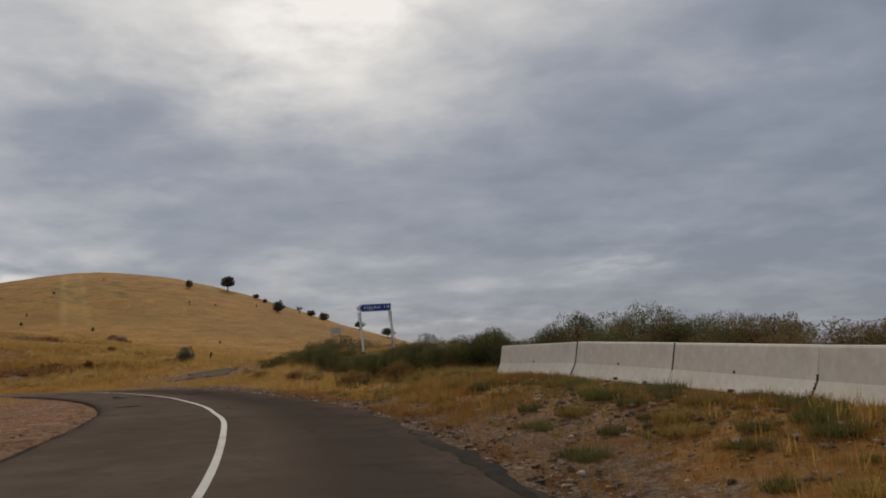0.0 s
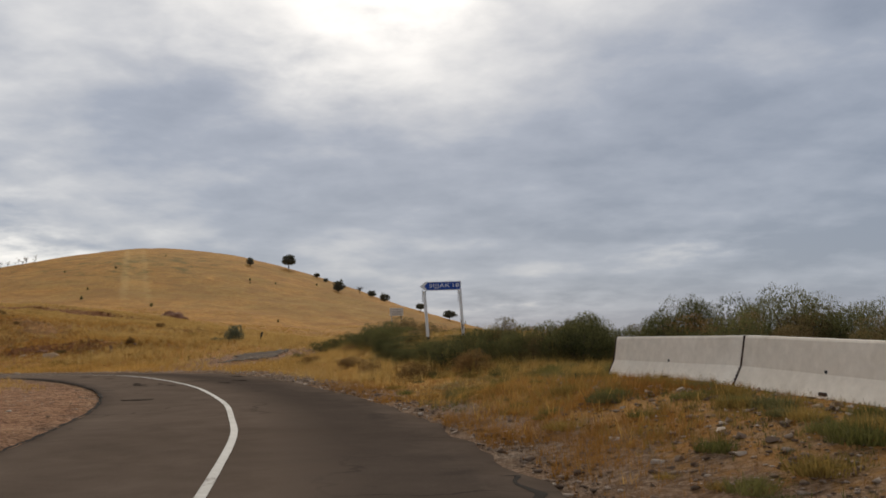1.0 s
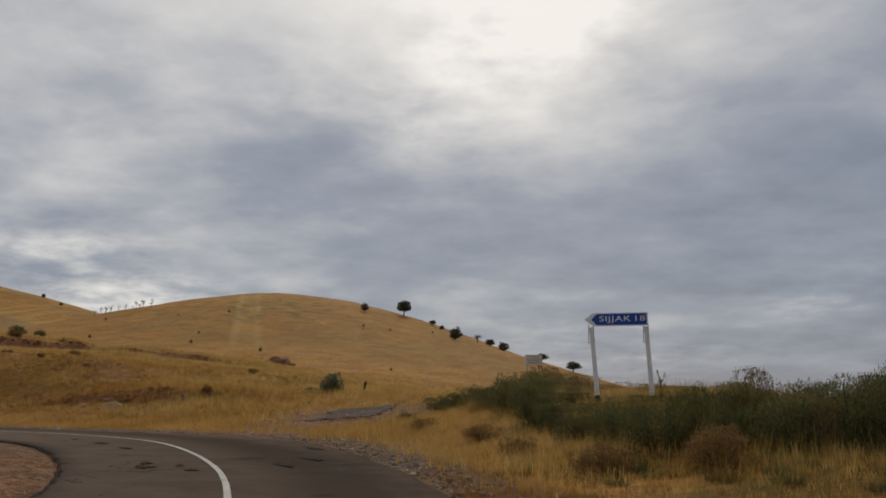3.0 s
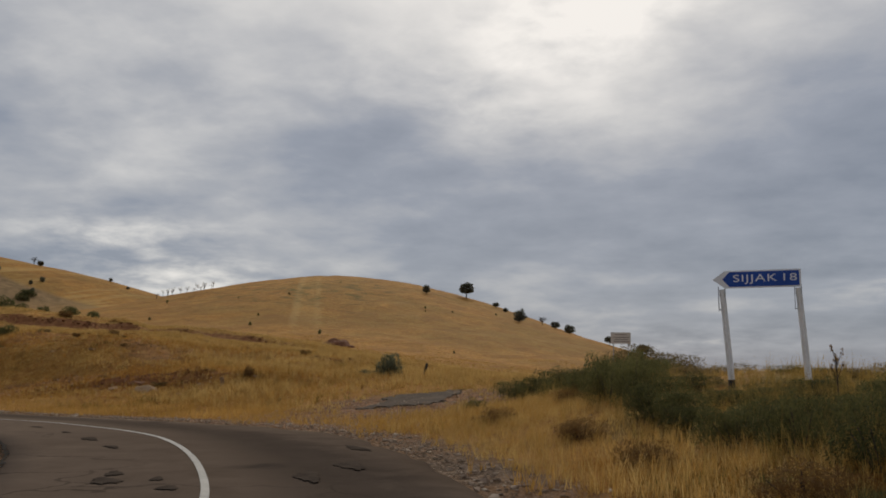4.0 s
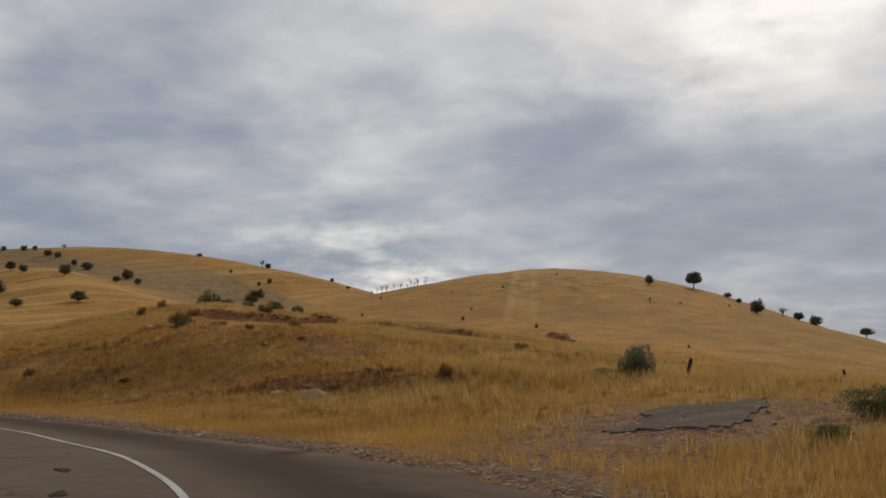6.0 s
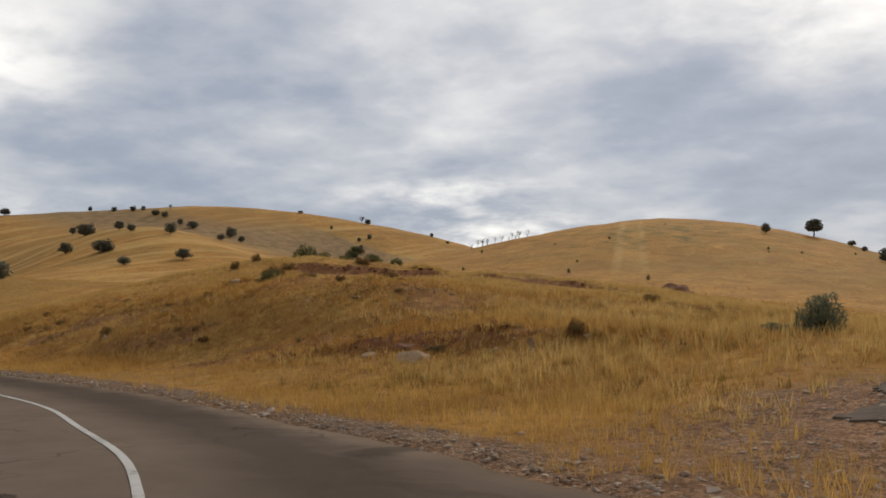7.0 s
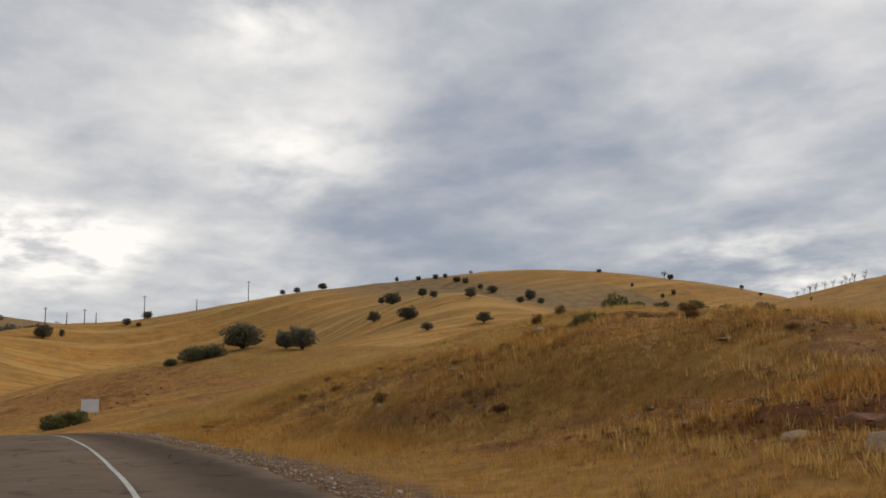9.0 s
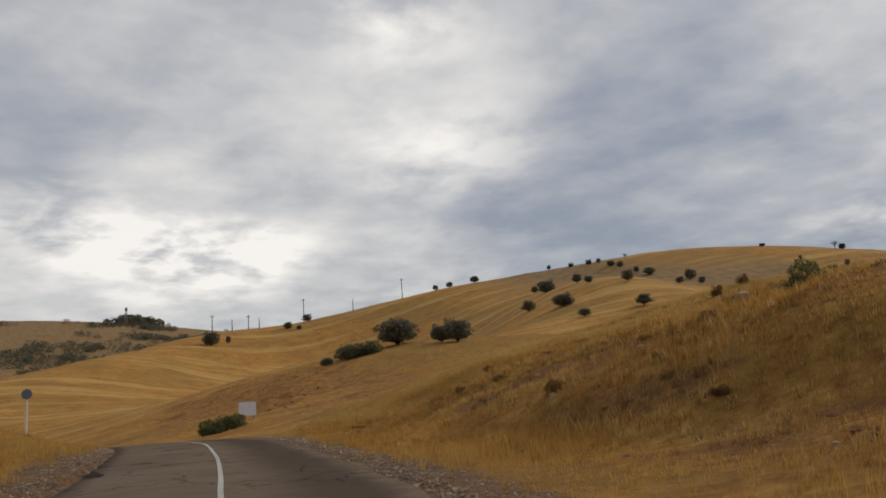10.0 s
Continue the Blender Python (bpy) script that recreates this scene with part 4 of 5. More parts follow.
# hillside trees: x, y, width, height
SPUR_TREES = [(-235.2, 185.6, 4.4, 3.4), (-216.5, 183.6, 6.2, 3.6), (-191.5, 172.4, 3.8, 1.9), (-189.4, 186.9, 4.6, 2.9), (-261.8, 209.8, 6.3, 4.2),
              (-304.7, 234.3, 3.2, 2.7), (-248.6, 212.6, 3.6, 3.0), (-239.7, 210.1, 2.9, 2.2), (-225.7, 212.7, 4.0, 3.4), (-297.0, 282.3, 5.7, 2.9),
              (-276.3, 282.9, 5.0, 4.2), (-267.8, 270.7, 3.6, 2.5), (-266.7, 279.5, 3.3, 2.6)]
CREST_TREES = [(-359.2, 291.2, 2.8, 2.2), (-350.5, 294.6, 3.2, 2.6), (-347.8, 298.1, 2.7, 2.4), (-332.5, 292.1, 4.0, 2.6), (-325.3, 291.1, 3.5, 2.8),
               (-306.3, 283.9, 2.9, 2.7), (-295.4, 281.3, 2.8, 2.4), (-374.1, 290.3, 2.3, 2.3), (-386.1, 256.8, 5.3, 3.4), (-393.1, 248.0, 3.8, 2.8),
               (-395.1, 241.2, 3.3, 2.5), (-312.8, 360.1, 3.3, 1.6), (-288.7, 381.3, 3.4, 2.8), (-261.7, 348.7, 2.5, 2.5), (-260.2, 393.2, 2.3, 2.1),
               (-246.6, 386.5, 2.0, 1.3), (-278.6, 343.1, 1.7, 1.7), (-260.5, 340.5, 2.1, 2.1), (-252.0, 331.0, 2.0, 2.0)]
PALE_TREES = [(-341.8, 307.8, 3.2, 2.8), (-289.8, 378.0, 3.8, 4.2), (-36.8, 234.3, 3.0, 2.2)]
FLANK_TREES = [(-138.9, 101.2, 7.0, 3.9), (-131.6, 104.0, 3.2, 2.5), (-298.0, 192.0, 6.6, 5.0), (-289.0, 192.0, 6.6, 5.0), (-128.9, 104.8, 4.4, 3.2), (-364.1, 132.7, 7.2, 5.5), (-370.7, 140.5, 2.2, 3.0),
               (-394.8, 171.9, 4.3, 3.1), (-414.4, 187.1, 5.0, 3.6), (-389.0, 174.7, 2.8, 1.9)]
SAGE_SPOTS = [(-135.6, 92.8, 4.0, 2.3), (-134.6, 95.0, 3.2, 2.0), (-135.2, 89.4, 1.8, 1.2), (-17.3, 61.6, 1.15, 1.2), (-18.6, 62.4, 0.8, 0.4)]
SADDLE_SHRUBS = [(-72.6, 103.0, 2.8, 2.1), (-43.3, 68.7, 1.4, 0.85), (-75.0, 103.6, 1.6, 1.2), (-70.6, 103.2, 1.6, 1.0), (-69.0, 104.6, 1.3, 0.9), (-66.0, 105.0, 2.0, 1.1), (-64.2, 106.2, 1.4, 0.9),
                 (-248.8, 324.7, 8.0, 3.0), (-244.0, 316.3, 6.0, 3.0)]
RIDGE_TREES = [(-63.9, 230.5, 2.3, 2.1), (-57.7, 246.4, 4.4, 4.0), (-49.9, 244.6, 2.2, 1.3), (-46.9, 241.7, 1.6, 1.1), (-39.0, 218.0, 3.0, 2.9),
               (-33.6, 231.5, 2.7, 1.8), (-30.1, 229.6, 2.9, 2.2), (-20.5, 219.0, 2.9, 1.9), (-13.3, 211.3, 3.6, 2.3), (-41.0, 236.0, 1.3, 1.0)]
BANK_SHRUBS = [(-61.7, 87.6, 1.9, 1.0), (-58.9, 94.8, 1.4, 0.7), (-55.3, 97.0, 0.9, 0.5), (-67.0, 88.7, 0.8, 0.8),  (-22.3, 58.1, 0.5, 0.42), (-35.8, 65.0, 0.5, 0.25),
               (-57.0, 83.0, 1.4, 0.6), (-53.0, 79.0, 1.5, 0.6), (-49.5, 76.5, 1.2, 0.5), (-63.5, 91.0, 1.3, 0.7),  (-68.5, 92.5, 1.0, 0.8)]
MOUND_BUSHES = [(-9.8, 51.3, 1.2, 0.69), (-8.8, 50.0, 1.3, 0.93), (-7.7, 47.9, 1.4, 0.95), (-6.1, 42.9, 1.5, 1.2), (-5.0, 39.2, 1.2, 0.84), (-3.8, 35.7, 1.2, 0.75), (-3.1, 34.5, 1.1, 0.89), (-2.4, 33.1, 1.3, 1.0), (-1.1, 35.7, 1.9, 0.86),
    (-0.3, 32.3, 1.5, 1.2), (0.6, 32.6, 1.7, 1.3), (1.4, 31.9, 1.9, 1.6), (2.3, 33.0, 1.8, 1.3), (1.6, 34.4, 1.8, 1.4), (3.6, 30.5, 1.9, 1.6),
    (3.7, 27.4, 1.5, 1.1), (-8.4, 53.2, 1.7, 0.74)]
BACK_BUSHES = [(5.2, 30.4, 2.2, 1.5), (6.6, 29.2, 2.2, 1.5), (8.0, 27.4, 2.2, 1.5), (9.0, 25.4, 2.2, 1.5), (10.2, 28.0, 2.4, 1.8), (11.4, 25.8, 2.2, 1.6), (12.8, 27.2, 2.4, 1.7), (13.6, 23.4, 2.2, 1.5), (15.6, 24.0, 2.4, 1.6),
    (7.0, 26.2, 2.0, 1.2), (8.3, 28.6, 2.0, 1.7), (9.6, 26.6, 2.0, 1.8), (10.8, 29.4, 2.4, 1.7), (12.4, 25.6, 2.0, 1.7), (14.2, 27.8, 2.2, 2.0), (8.8, 23.6, 1.8, 1.3), (12.0, 21.6, 1.8, 1.3), (4.7, 29.0, 2.2, 1.5),
    (7.7, 31.6, 2.4, 1.8), (9.3, 29.6, 2.4, 1.9), (11.6, 27.4, 2.4, 1.8), (13.3, 25.0, 2.4, 1.5), (14.8, 22.8, 2.4, 1.4), (10.4, 24.4, 2.2, 1.4), (13.2, 19.6, 2.2, 1.2), (16.6, 25.4, 2.6, 1.6), (6.1, 28.2, 1.8, 1.2),
    (11.0, 20.4, 2.0, 1.1), (-6.4, 49.2, 2.2, 1.2), (-5.0, 50.6, 2.4, 1.04), (-3.5, 47.2, 1.76, 0.29), (-4.4, 45.0, 2.0, 0.4), (-2.0, 44.0, 1.6, 0.2), (-6.2, 54.2, 2.4, 1.54), (-4.6, 54.6, 2.6, 1.33), (-3.0, 51.4, 2.4, 0.73),
    (0.0, 45.0, 2.0, 0.37), (1.6, 40.2, 2.0, 0.6), (-1.3, 42.0, 1.6, 0.2), (0.6, 37.2, 2.0, 0.8), (3.6, 36.2, 2.2, 0.9)]
TRACK_BUSHES = [(-10.3, 48.2, 0.75, 0.4), (-9.3, 50.6, 0.9, 0.5), (-8.2, 48.9, 1.1, 0.77), (-6.9, 45.4, 1.4, 0.97), (-6.6, 47.4, 1.5, 1.15), (-5.5, 44.0, 1.5, 1.01), (-5.4, 46.8, 1.8, 0.97), (-5.4, 41.2, 1.3, 1.09), (-4.3, 37.6, 1.1, 0.6),
    (-4.4, 41.6, 1.6, 0.42), (-3.4, 36.8, 1.2, 0.56)]
DRY_BUSHES = [(-8.6, 42.7, 1.0, 0.38), (-6.2, 38.4, 1.1, 0.4), (-4.9, 35.0, 1.1, 0.42), (-3.3, 32.0, 1.2, 0.5), (-2.2, 48.8, 2.08, 0.33), (-1.0, 46.8, 1.92, 0.2), (-7.2, 44.6, 0.9, 0.4), (-1.6, 31.0, 1.3, 0.7), (4.4, 31.6, 2.0, 1.4),
    (9.0, 28.2, 2.0, 1.4), (7.3, 30.9, 2.0, 1.4)]
TALL_BUSHES = [(5.6, 32.8, 2.6, 2.55), (6.9, 30.3, 2.4, 2.4), (6.2, 31.6, 1.8, 2.5), (4.7, 33.4, 2.0, 2.05), (7.8, 30.0, 2.0, 2.25), (9.4, 29.8, 2.2, 2.1), (8.6, 31.0, 2.0, 2.3), (1.6, 33.4, 1.5, 1.59), (-0.8, 34.0, 1.6, 1.36), (3.7, 33.0, 1.6, 1.55)]
HEDGE_BUSHES = [(-1.5, 34.4, 1.22, 1.16), (-0.8, 34.2, 1.4, 1.34), (-0.2, 34.0, 1.01, 0.96), (0.6, 34.1, 1.0, 0.89), (1.3, 34.3, 1.24, 1.18), (1.7, 34.6, 1.45, 1.38), (2.3, 35.0, 1.14, 1.09), (3.5, 35.9, 1.1, 1.05), (4.3, 36.6, 1.45, 1.38), (-1.3, 32.6, 1.04, 0.99), (-0.0, 32.1, 1.0, 0.86), (0.6, 31.9, 1.0, 0.89), (2.0, 32.1, 1.0, 0.92)]
SLOPE_BUSHES = [(-4.6, 38.4, 1.2, 0.8), (-3.4, 36.4, 1.2, 0.62), (-2.7, 35.6, 1.2, 0.72), (-2.1, 35.0, 1.2, 0.8), (-3.0, 37.4, 1.2, 0.35), (-2.4, 36.6, 1.2, 0.53), 
    (-1.6, 36.6, 1.2, 0.74)]
FOOT_BUSHES = [(-3.7, 39.4, 1.3, 0.4), (-2.3, 39.2, 1.4, 0.4), (-3.0, 38.8, 1.3, 0.42)]
ROADSIDE_BUSHES = [(-103.5, 68.4, 2.4, 1.2), (-100.2, 66.2, 2.6, 1.3), (-97.8, 65.6, 2.2, 1.1), (-99.4, 67.8, 2.4, 1.3)]

oaks = [make_tree("oak_tree", 11 + k, 5.0, 4.0, "small dark green oak on a dry grass hillside", LEAF, 2600, (0.12, 0.03, 0.07, 0.26)[k]) for k in range(4)]
scatter(oaks[:3], SPUR_TREES + CREST_TREES + RIDGE_TREES[:1] + RIDGE_TREES[2:7], "hillside oaks", (5.0, 4.0))
scatter(oaks[1:2], FLANK_TREES, "hillside oaks", (5.0, 4.0))
scatter(oaks[3:], RIDGE_TREES[1:2] + RIDGE_TREES[7:], "hillside oaks", (5.0, 4.0))
pale = [make_tree("bare_tree", 31, 3.4, 3.0, "pale nearly leafless tree on the ridge", SAGE_LEAF, 160, 0.3, True)]
scatter(pale, PALE_TREES, "bare trees", (3.4, 3.0))
sages = [make_bush("sage_bush", 41 + k, 1.75, 1.9, "grey green bush in dry yellow grass", SAGE_LEAF, 1500, 0.085) for k in range(2)]
scatter(sages, SAGE_SPOTS, "sage bushes", (1.75, 1.9))
shrubs = [make_bush("hillside_shrub", 51 + k, 2.0, 1.4, "dark shrub on the dry slope", BUSH_LEAF, 900, 0.09) for k in range(2)]
scatter(shrubs, SADDLE_SHRUBS, "hillside shrubs", (2.0, 1.4))
scrubs = [make_bush("dry_scrub", 61 + k, 1.4, 0.8, "low brown scrub on the stony bank", BROWN_LEAF, 900, 0.06) for k in range(2)]
scatter(scrubs, BANK_SHRUBS, "bank scrub", (1.4, 0.8))


olives = [make_bush("dry_scrub", 66, 1.4, 0.8, "low olive scrub on the brown bank", OLIVE_LEAF, 900, 0.05)]


def bank_scrub_spots():
    """Small scrub strewn over the brown bank."""
    rng = random.Random(17)
    out = []
    while len(out) < 90:
        x, y = rng.uniform(-72, -22), rng.uniform(57, 92)
        if rng.random() < float(brown_bank(np.array([x]), np.array([y]))[0]) * 0.8:
            s = rng.uniform(0.25, 0.8)
            out.append((x, y, s, s * rng.uniform(0.3, 0.5)))
    return out


scatter([scrubs[0], scrubs[1], olives[0]], bank_scrub_spots(), "bank scrub", (1.4, 0.8))
rng = random.Random(19)
scatter([shrubs[1]], [(rng.uniform(-120, -25), rng.uniform(120, 225), rng.uniform(0.3, 0.6), rng.uniform(0.3, 0.75)) for _ in range(18)], "hillside shrubs", (2.0, 1.4))
bushes = [make_bush("green_bush", 71 + k, 1.8, 1.35, "dense dark green bush on the grassy mound", BUSH_LEAF, 4400, 0.029) for k in range(4)]
browns = [make_bush("olive_bush", 81 + k, 1.8, 1.35, "olive brown bush on the grassy mound", OLIVE_LEAF, 5600, 0.024) for k in range(2)]
larges = [make_bush("green_bush", 76 + k, 1.8, 1.35, "tall rounded dark bush on the grassy mound", BUSH_LEAF, 8000, 0.019) for k in range(2)]
straws = [make_bush("dry_bush", 86, 1.8, 1.35, "dry straw brown bush in golden grass", BROWN_LEAF, 3000, 0.036)]
scatter(bushes, MOUND_BUSHES, "mound bushes", (1.8, 1.35))
scatter([browns[1], browns[0], bushes[2], browns[0], browns[1]], BACK_BUSHES, "mound bushes", (1.8, 1.35))
scatter(larges, TALL_BUSHES, "mound bushes", (1.8, 1.35))
scatter([bushes[0], browns[0], bushes[3]], HEDGE_BUSHES, "mound bushes", (1.8, 1.35))
scatter(bushes[1:], SLOPE_BUSHES, "mound bushes", (1.8, 1.35))
scatter(bushes[1:2], FOOT_BUSHES, "mound bushes", (1.8, 1.35))
scatter(straws, DRY_BUSHES, "dry bushes", (1.8, 1.35))
scatter([bushes[1]], TRACK_BUSHES, "track side bushes", (1.8, 1.35))
scatter(shrubs, ROADSIDE_BUSHES, "roadside bushes", (2.0, 1.4))


def weed_spots():
    rng = random.Random(5)
    out = []
    while len(out) < 240:
        x, y = rng.uniform(-4.5, 5.5), rng.uniform(7, 33)
        d = float(road_near([x], [y])[0][0])
        bx = 1.44 + (23.5 - y) * 0.27
        if d > 3.5 + rng.random() * 2.6 and x < (bx - 0.45 if y < 23.6 else 6):
            s = rng.uniform(0.22, 0.70)
            out.append((x, y, s, s * rng.uniform(0.26, 0.42)))
    return out


def make_weed(seed, leaf, label):
    """A low spreading tuft of thin upright blades with a few leaves at its foot."""
    rng = np.random.default_rng(seed)
    e = thing("weed_tuft", (0, 0, 0), label, "weed")
    n = 420
    r, a = 0.40 * np.sqrt(rng.random(n)), rng.uniform(0, 2 * math.pi, n)
    a2 = a + rng.normal(scale=0.7, size=n)
    h = 0.30 * rng.uniform(0.35, 1.0, n) * (1.05 - 0.9 * (r / 0.4) ** 2 * rng.random(n))
    foot = np.stack([r * np.cos(a), r * np.sin(a), 0 * r - 0.01], -1)
    tip = foot + np.stack([np.cos(a2) * h * 0.45, np.sin(a2) * h * 0.45, h], -1)
    off = np.stack([np.cos(a2 + 1.5), np.sin(a2 + 1.5), 0 * a], -1) * rng.uniform(0.004, 0.012, n)[:, None]
    v = np.stack([foot - off, foot + off, tip], 1).reshape(-1, 3)
    v2, f2 = leaf_cloud(rng, [(0, 0, 0.07), (0.15, 0.1, 0.05), (-0.14, 0.05, 0.05), (0.02, -0.16, 0.05)], [(0.2, 0.2, 0.08)] * 4, 240, 0.026)
    me = fast_mesh("tuft", np.vstack([v, v2]), np.vstack([np.arange(n * 3).reshape(-1, 3), f2 + n * 3]), leaf, False)
    ob = new("tuft", me)
    ob.parent = e
    return e


weeds = [make_weed(91 + k, leaf, label) for k, (leaf, label) in enumerate(((WEED_LEAF, "low green weed tuft in stony verge"), (DUSTY_WEED, "low dusty green weed tuft in stony verge"), (GREEN_STRAW, "low yellowing weed tuft in stony verge")))]
scatter(weeds, weed_spots(), "verge weeds", (0.8, 0.3))


def make_stalk():
    """A tall dry flower stalk with a few side twigs."""
    rng = np.random.default_rng(7)
    e = thing("dry_stalk", (0, 0, 0), "tall dry dead flower stalk in the grass", "plant")
    paths = [[((0, 0, -0.1), 0.03), ((0.03, 0.02, 0.9), 0.02)]]
    for k in range(6):
        a = k * 2.3
        paths.append([((0.02, 0.01, 0.45 + 0.08 * k), 0.014), ((0.22 * math.cos(a), 0.22 * math.sin(a), 0.75 + 0.07 * k), 0.01)])
    part("stem", limb_mesh(paths), BARK, e)
    tips = [p[-1][0] for p in paths]
    for tip in tips:
        v, f = leaf_cloud(rng, [tip], [(0.07, 0.07, 0.06)], 18, 0.035)
        o = new("flower_head", fast_mesh("flower_head", v, f, BROWN_LEAF, False))
        o.parent = e
    return e


stalk = make_stalk()
rng = random.Random(8)
scatter([stalk], [(-121 + 0.85 * i + rng.uniform(-1, 1), 209.5 + 0.2 * i + rng.uniform(-2, 3), rng.uniform(0.8, 1.4), rng.uniform(0.9, 1.9)) for i in range(15)], "dry stalks", (0.6, 1.1))
scatter([stalk], [(-2.18, 37.62, 0.22, 0.95)], "mound stalks", (0.6, 1.1))
retire(oaks + pale + sages + shrubs + scrubs + olives + bushes + browns + larges + straws + weeds + [stalk])


# ---------------------------------------------------------------- far woods
def build_far_woods():
    rng = np.random.default_rng(21)
    c, r = [], []
    while len(c) < 1150:
        x, y = rng.uniform(-1180, -600), rng.uniform(20, 330)
        m = ripple(np.array([x]), np.array([y]), 60, 9)[0] + 0.6 * ripple(np.array([x]), np.array([y]), 23, 10)[0]
        if m + 0.9 * rng.random() > 0.72 and x > -1060:
            s = rng.uniform(1.8, 4.4)
            c.append((x, y, ground_at(x, y) + s * 0.55))
            r.append((s * 1.1, s * 1.1, s * 0.75))
    v, f = leaf_cloud(rng, c, r, 56000, 0.75)
    tagged(new("far_woods", fast_mesh("far_woods", v, f, LEAF, False)), "scattered dark trees on a distant hillside", "woods", kind="stuff")
    c, r = [], []
    for k in range(46):
        u = k / 45
        x, y = -1075 - 70 * u + rng.uniform(-10, 10), 200 + 72 * u + rng.uniform(-6, 6)
        s = rng.uniform(3.6, 5.0) * (0.55 + 0.9 * math.sin(math.pi * (0.12 + 0.8 * u)))
        c.append((x, y, ground_at(x, y) + s * 0.7))
        r.append((s * 0.9, s * 0.9, s))
    v, f = leaf_cloud(rng, c, r, 12000, 0.9)
    tagged(new("hilltop_grove", fast_mesh("hilltop_grove", v, f, LEAF, False)), "dense dark grove on a distant hilltop", "woods", kind="stuff")


build_far_woods()


# ---------------------------------------------------------------- poles and signs far off
def build_pole(x, y, tall, arm=True):
    z = ground_at(x, y)
    e = thing("utility_pole", (x, y, z), "weathered wooden utility pole on the ridge", "pole", "ridge poles", turn=28)
    bm = bmesh.new()
    tube(bm, (0, 0, -0.5), (0, 0, tall), 0.20, 0.14, 8)
    part("shaft", bm, WOOD, e)
    if arm:
        bm = bmesh.new()
        box(bm, (2.2, 0.16, 0.18), (0, 0, tall - 0.7), bevel=0.02)
        part("crossarm", bm, WOOD, e)
        for s in (-0.9, 0.0, 0.9):
            bm = bmesh.new()
            tube(bm, (s, 0, tall - 0.62), (s, 0, tall - 0.32), 0.07, 0.05, 6)
            part("insulator", bm, CONCRETE, e)


for x, y, tall, arm in [(-411.8, 184.9, 10.4, True), (-398.9, 226.8, 9.0, True), (-403.8, 204.9, 5.2, False), (-408.5, 159.2, 6.2, True),
                        (-409.0, 164.0, 4.4, False), (-381.8, 137.2, 9.0, True), (-404.0, 151.0, 5.0, False)]:
    build_pole(x, y, tall, arm)


def build_mast():
    x, y = -1072, 218
    e = thing("lattice_mast", (x, y, ground_at(x, y)), "grey lattice mast above a distant grove", "mast")
    for k, (sx, sy) in enumerate(((-1, -1), (1, -1), (1, 1), (-1, 1))):
        bm = bmesh.new()
        tube(bm, (sx * 1.4, sy * 1.4, -1), (sx * 0.8, sy * 0.8, 17), 0.25, 0.2, 5)
        part("leg", bm, STEEL, e)
    bm = bmesh.new()
    box(bm, (2.4, 2.4, 4.0), (0, 0, 17.5), bevel=0.2)
    part("cabin", bm, STEEL, e)


build_mast()


def plate_box(name, size, at, mat, parent, label="", bevel=0.004):
    bm = bmesh.new()
    box(bm, size, at, bevel=bevel)
    return part(name, bm, mat, parent, label)


def build_info_board():
    """A small pale board with lines of writing on two thin legs on top of the mound."""
    x, y = -6.9, 58.2
    z = ground_at(x, y)
    e = thing("notice_board", (x, y, z), "pale notice board with faded writing on two thin legs", "sign", turn=14)
    top = 3.86 - z
    board = plate_box("board", (0.76, 0.025, 0.43), (0, 0, top - 0.215), PALE_BOARD, e)
    for k, (w, dz) in enumerate(((0.46, 0.08), (0.62, 0.19), (0.52, 0.27), (0.60, 0.35))):
        plate_box("writing_bar", (w, 0.004, 0.035), (0.01 * k, -0.0155, top - dz), FADED_INK, board, "faded line of writing", 0)
    for s in (-0.28, 0.28):
        bm = bmesh.new()
        tube(bm, (s, 0.025, -0.2), (s, 0.025, top - 0.05), 0.02, 0.02, 8)
        part("leg", bm, STEEL, e)


def build_white_board():
    x, y = -102.5, 69.7
    z = ground_at(x, y)
    e = thing("roadside_board", (x, y, z), "blank white board on two short legs beside the road", "sign", turn=74)
    c = 1.58 - z
    board = plate_box("board", (1.42, 0.04, 1.14), (0, 0, c), SIGN_WHITE, e, bevel=0.01)
    plate_box("rim", (1.46, 0.02, 0.04), (0, 0.0, c + 0.58), STEEL, board)
    for s in (-0.5, 0.5):
        bm = bmesh.new()
        tube(bm, (s, 0.05, -0.3), (s, 0.05, c + 0.4), 0.04, 0.04, 8)
        part("leg", bm, STEEL, e)


def build_round_sign():
    x, y = -85.0, 51.6
    z = ground_at(x, y)
    e = thing("round_road_sign", (x, y, z), "round grey blue road sign on a white post", "road sign", turn=84)
    bm = bmesh.new()
    tube(bm, (0, 0, -0.3), (0, 0, 2.95 - z), 0.06, 0.055, 12)
    part("post", bm, WHITE_PAINT, e)
    bm = bmesh.new()
    m = pose(0, -0.07, 3.30 - z, 90)
    bmesh.ops.create_cone(bm, cap_ends=True, segments=28, radius1=0.29, radius2=0.29, depth=0.02, matrix=m)
    disc = part("disc", bm, SIGN_GREY, e)
    bm = bmesh.new()
    box(bm, (0.05, 0.04, 0.75), (0, -0.03, 3.25 - z))
    part("bracket", bm, STEEL, e)


PALE_BOARD = plain("faded_board", (0.50, 0.46, 0.40), (0.66, 0.61, 0.54), 2, 0.8)
FADED_INK = plain("faded_ink", (0.24, 0.21, 0.18), (0.36, 0.32, 0.28), 4, 0.8)
SIGN_GREY = plain("grey_blue_sheeting", (0.10, 0.12, 0.17), (0.16, 0.18, 0.23), 3, 0.5)
build_info_board()
build_white_board()
build_round_sign()


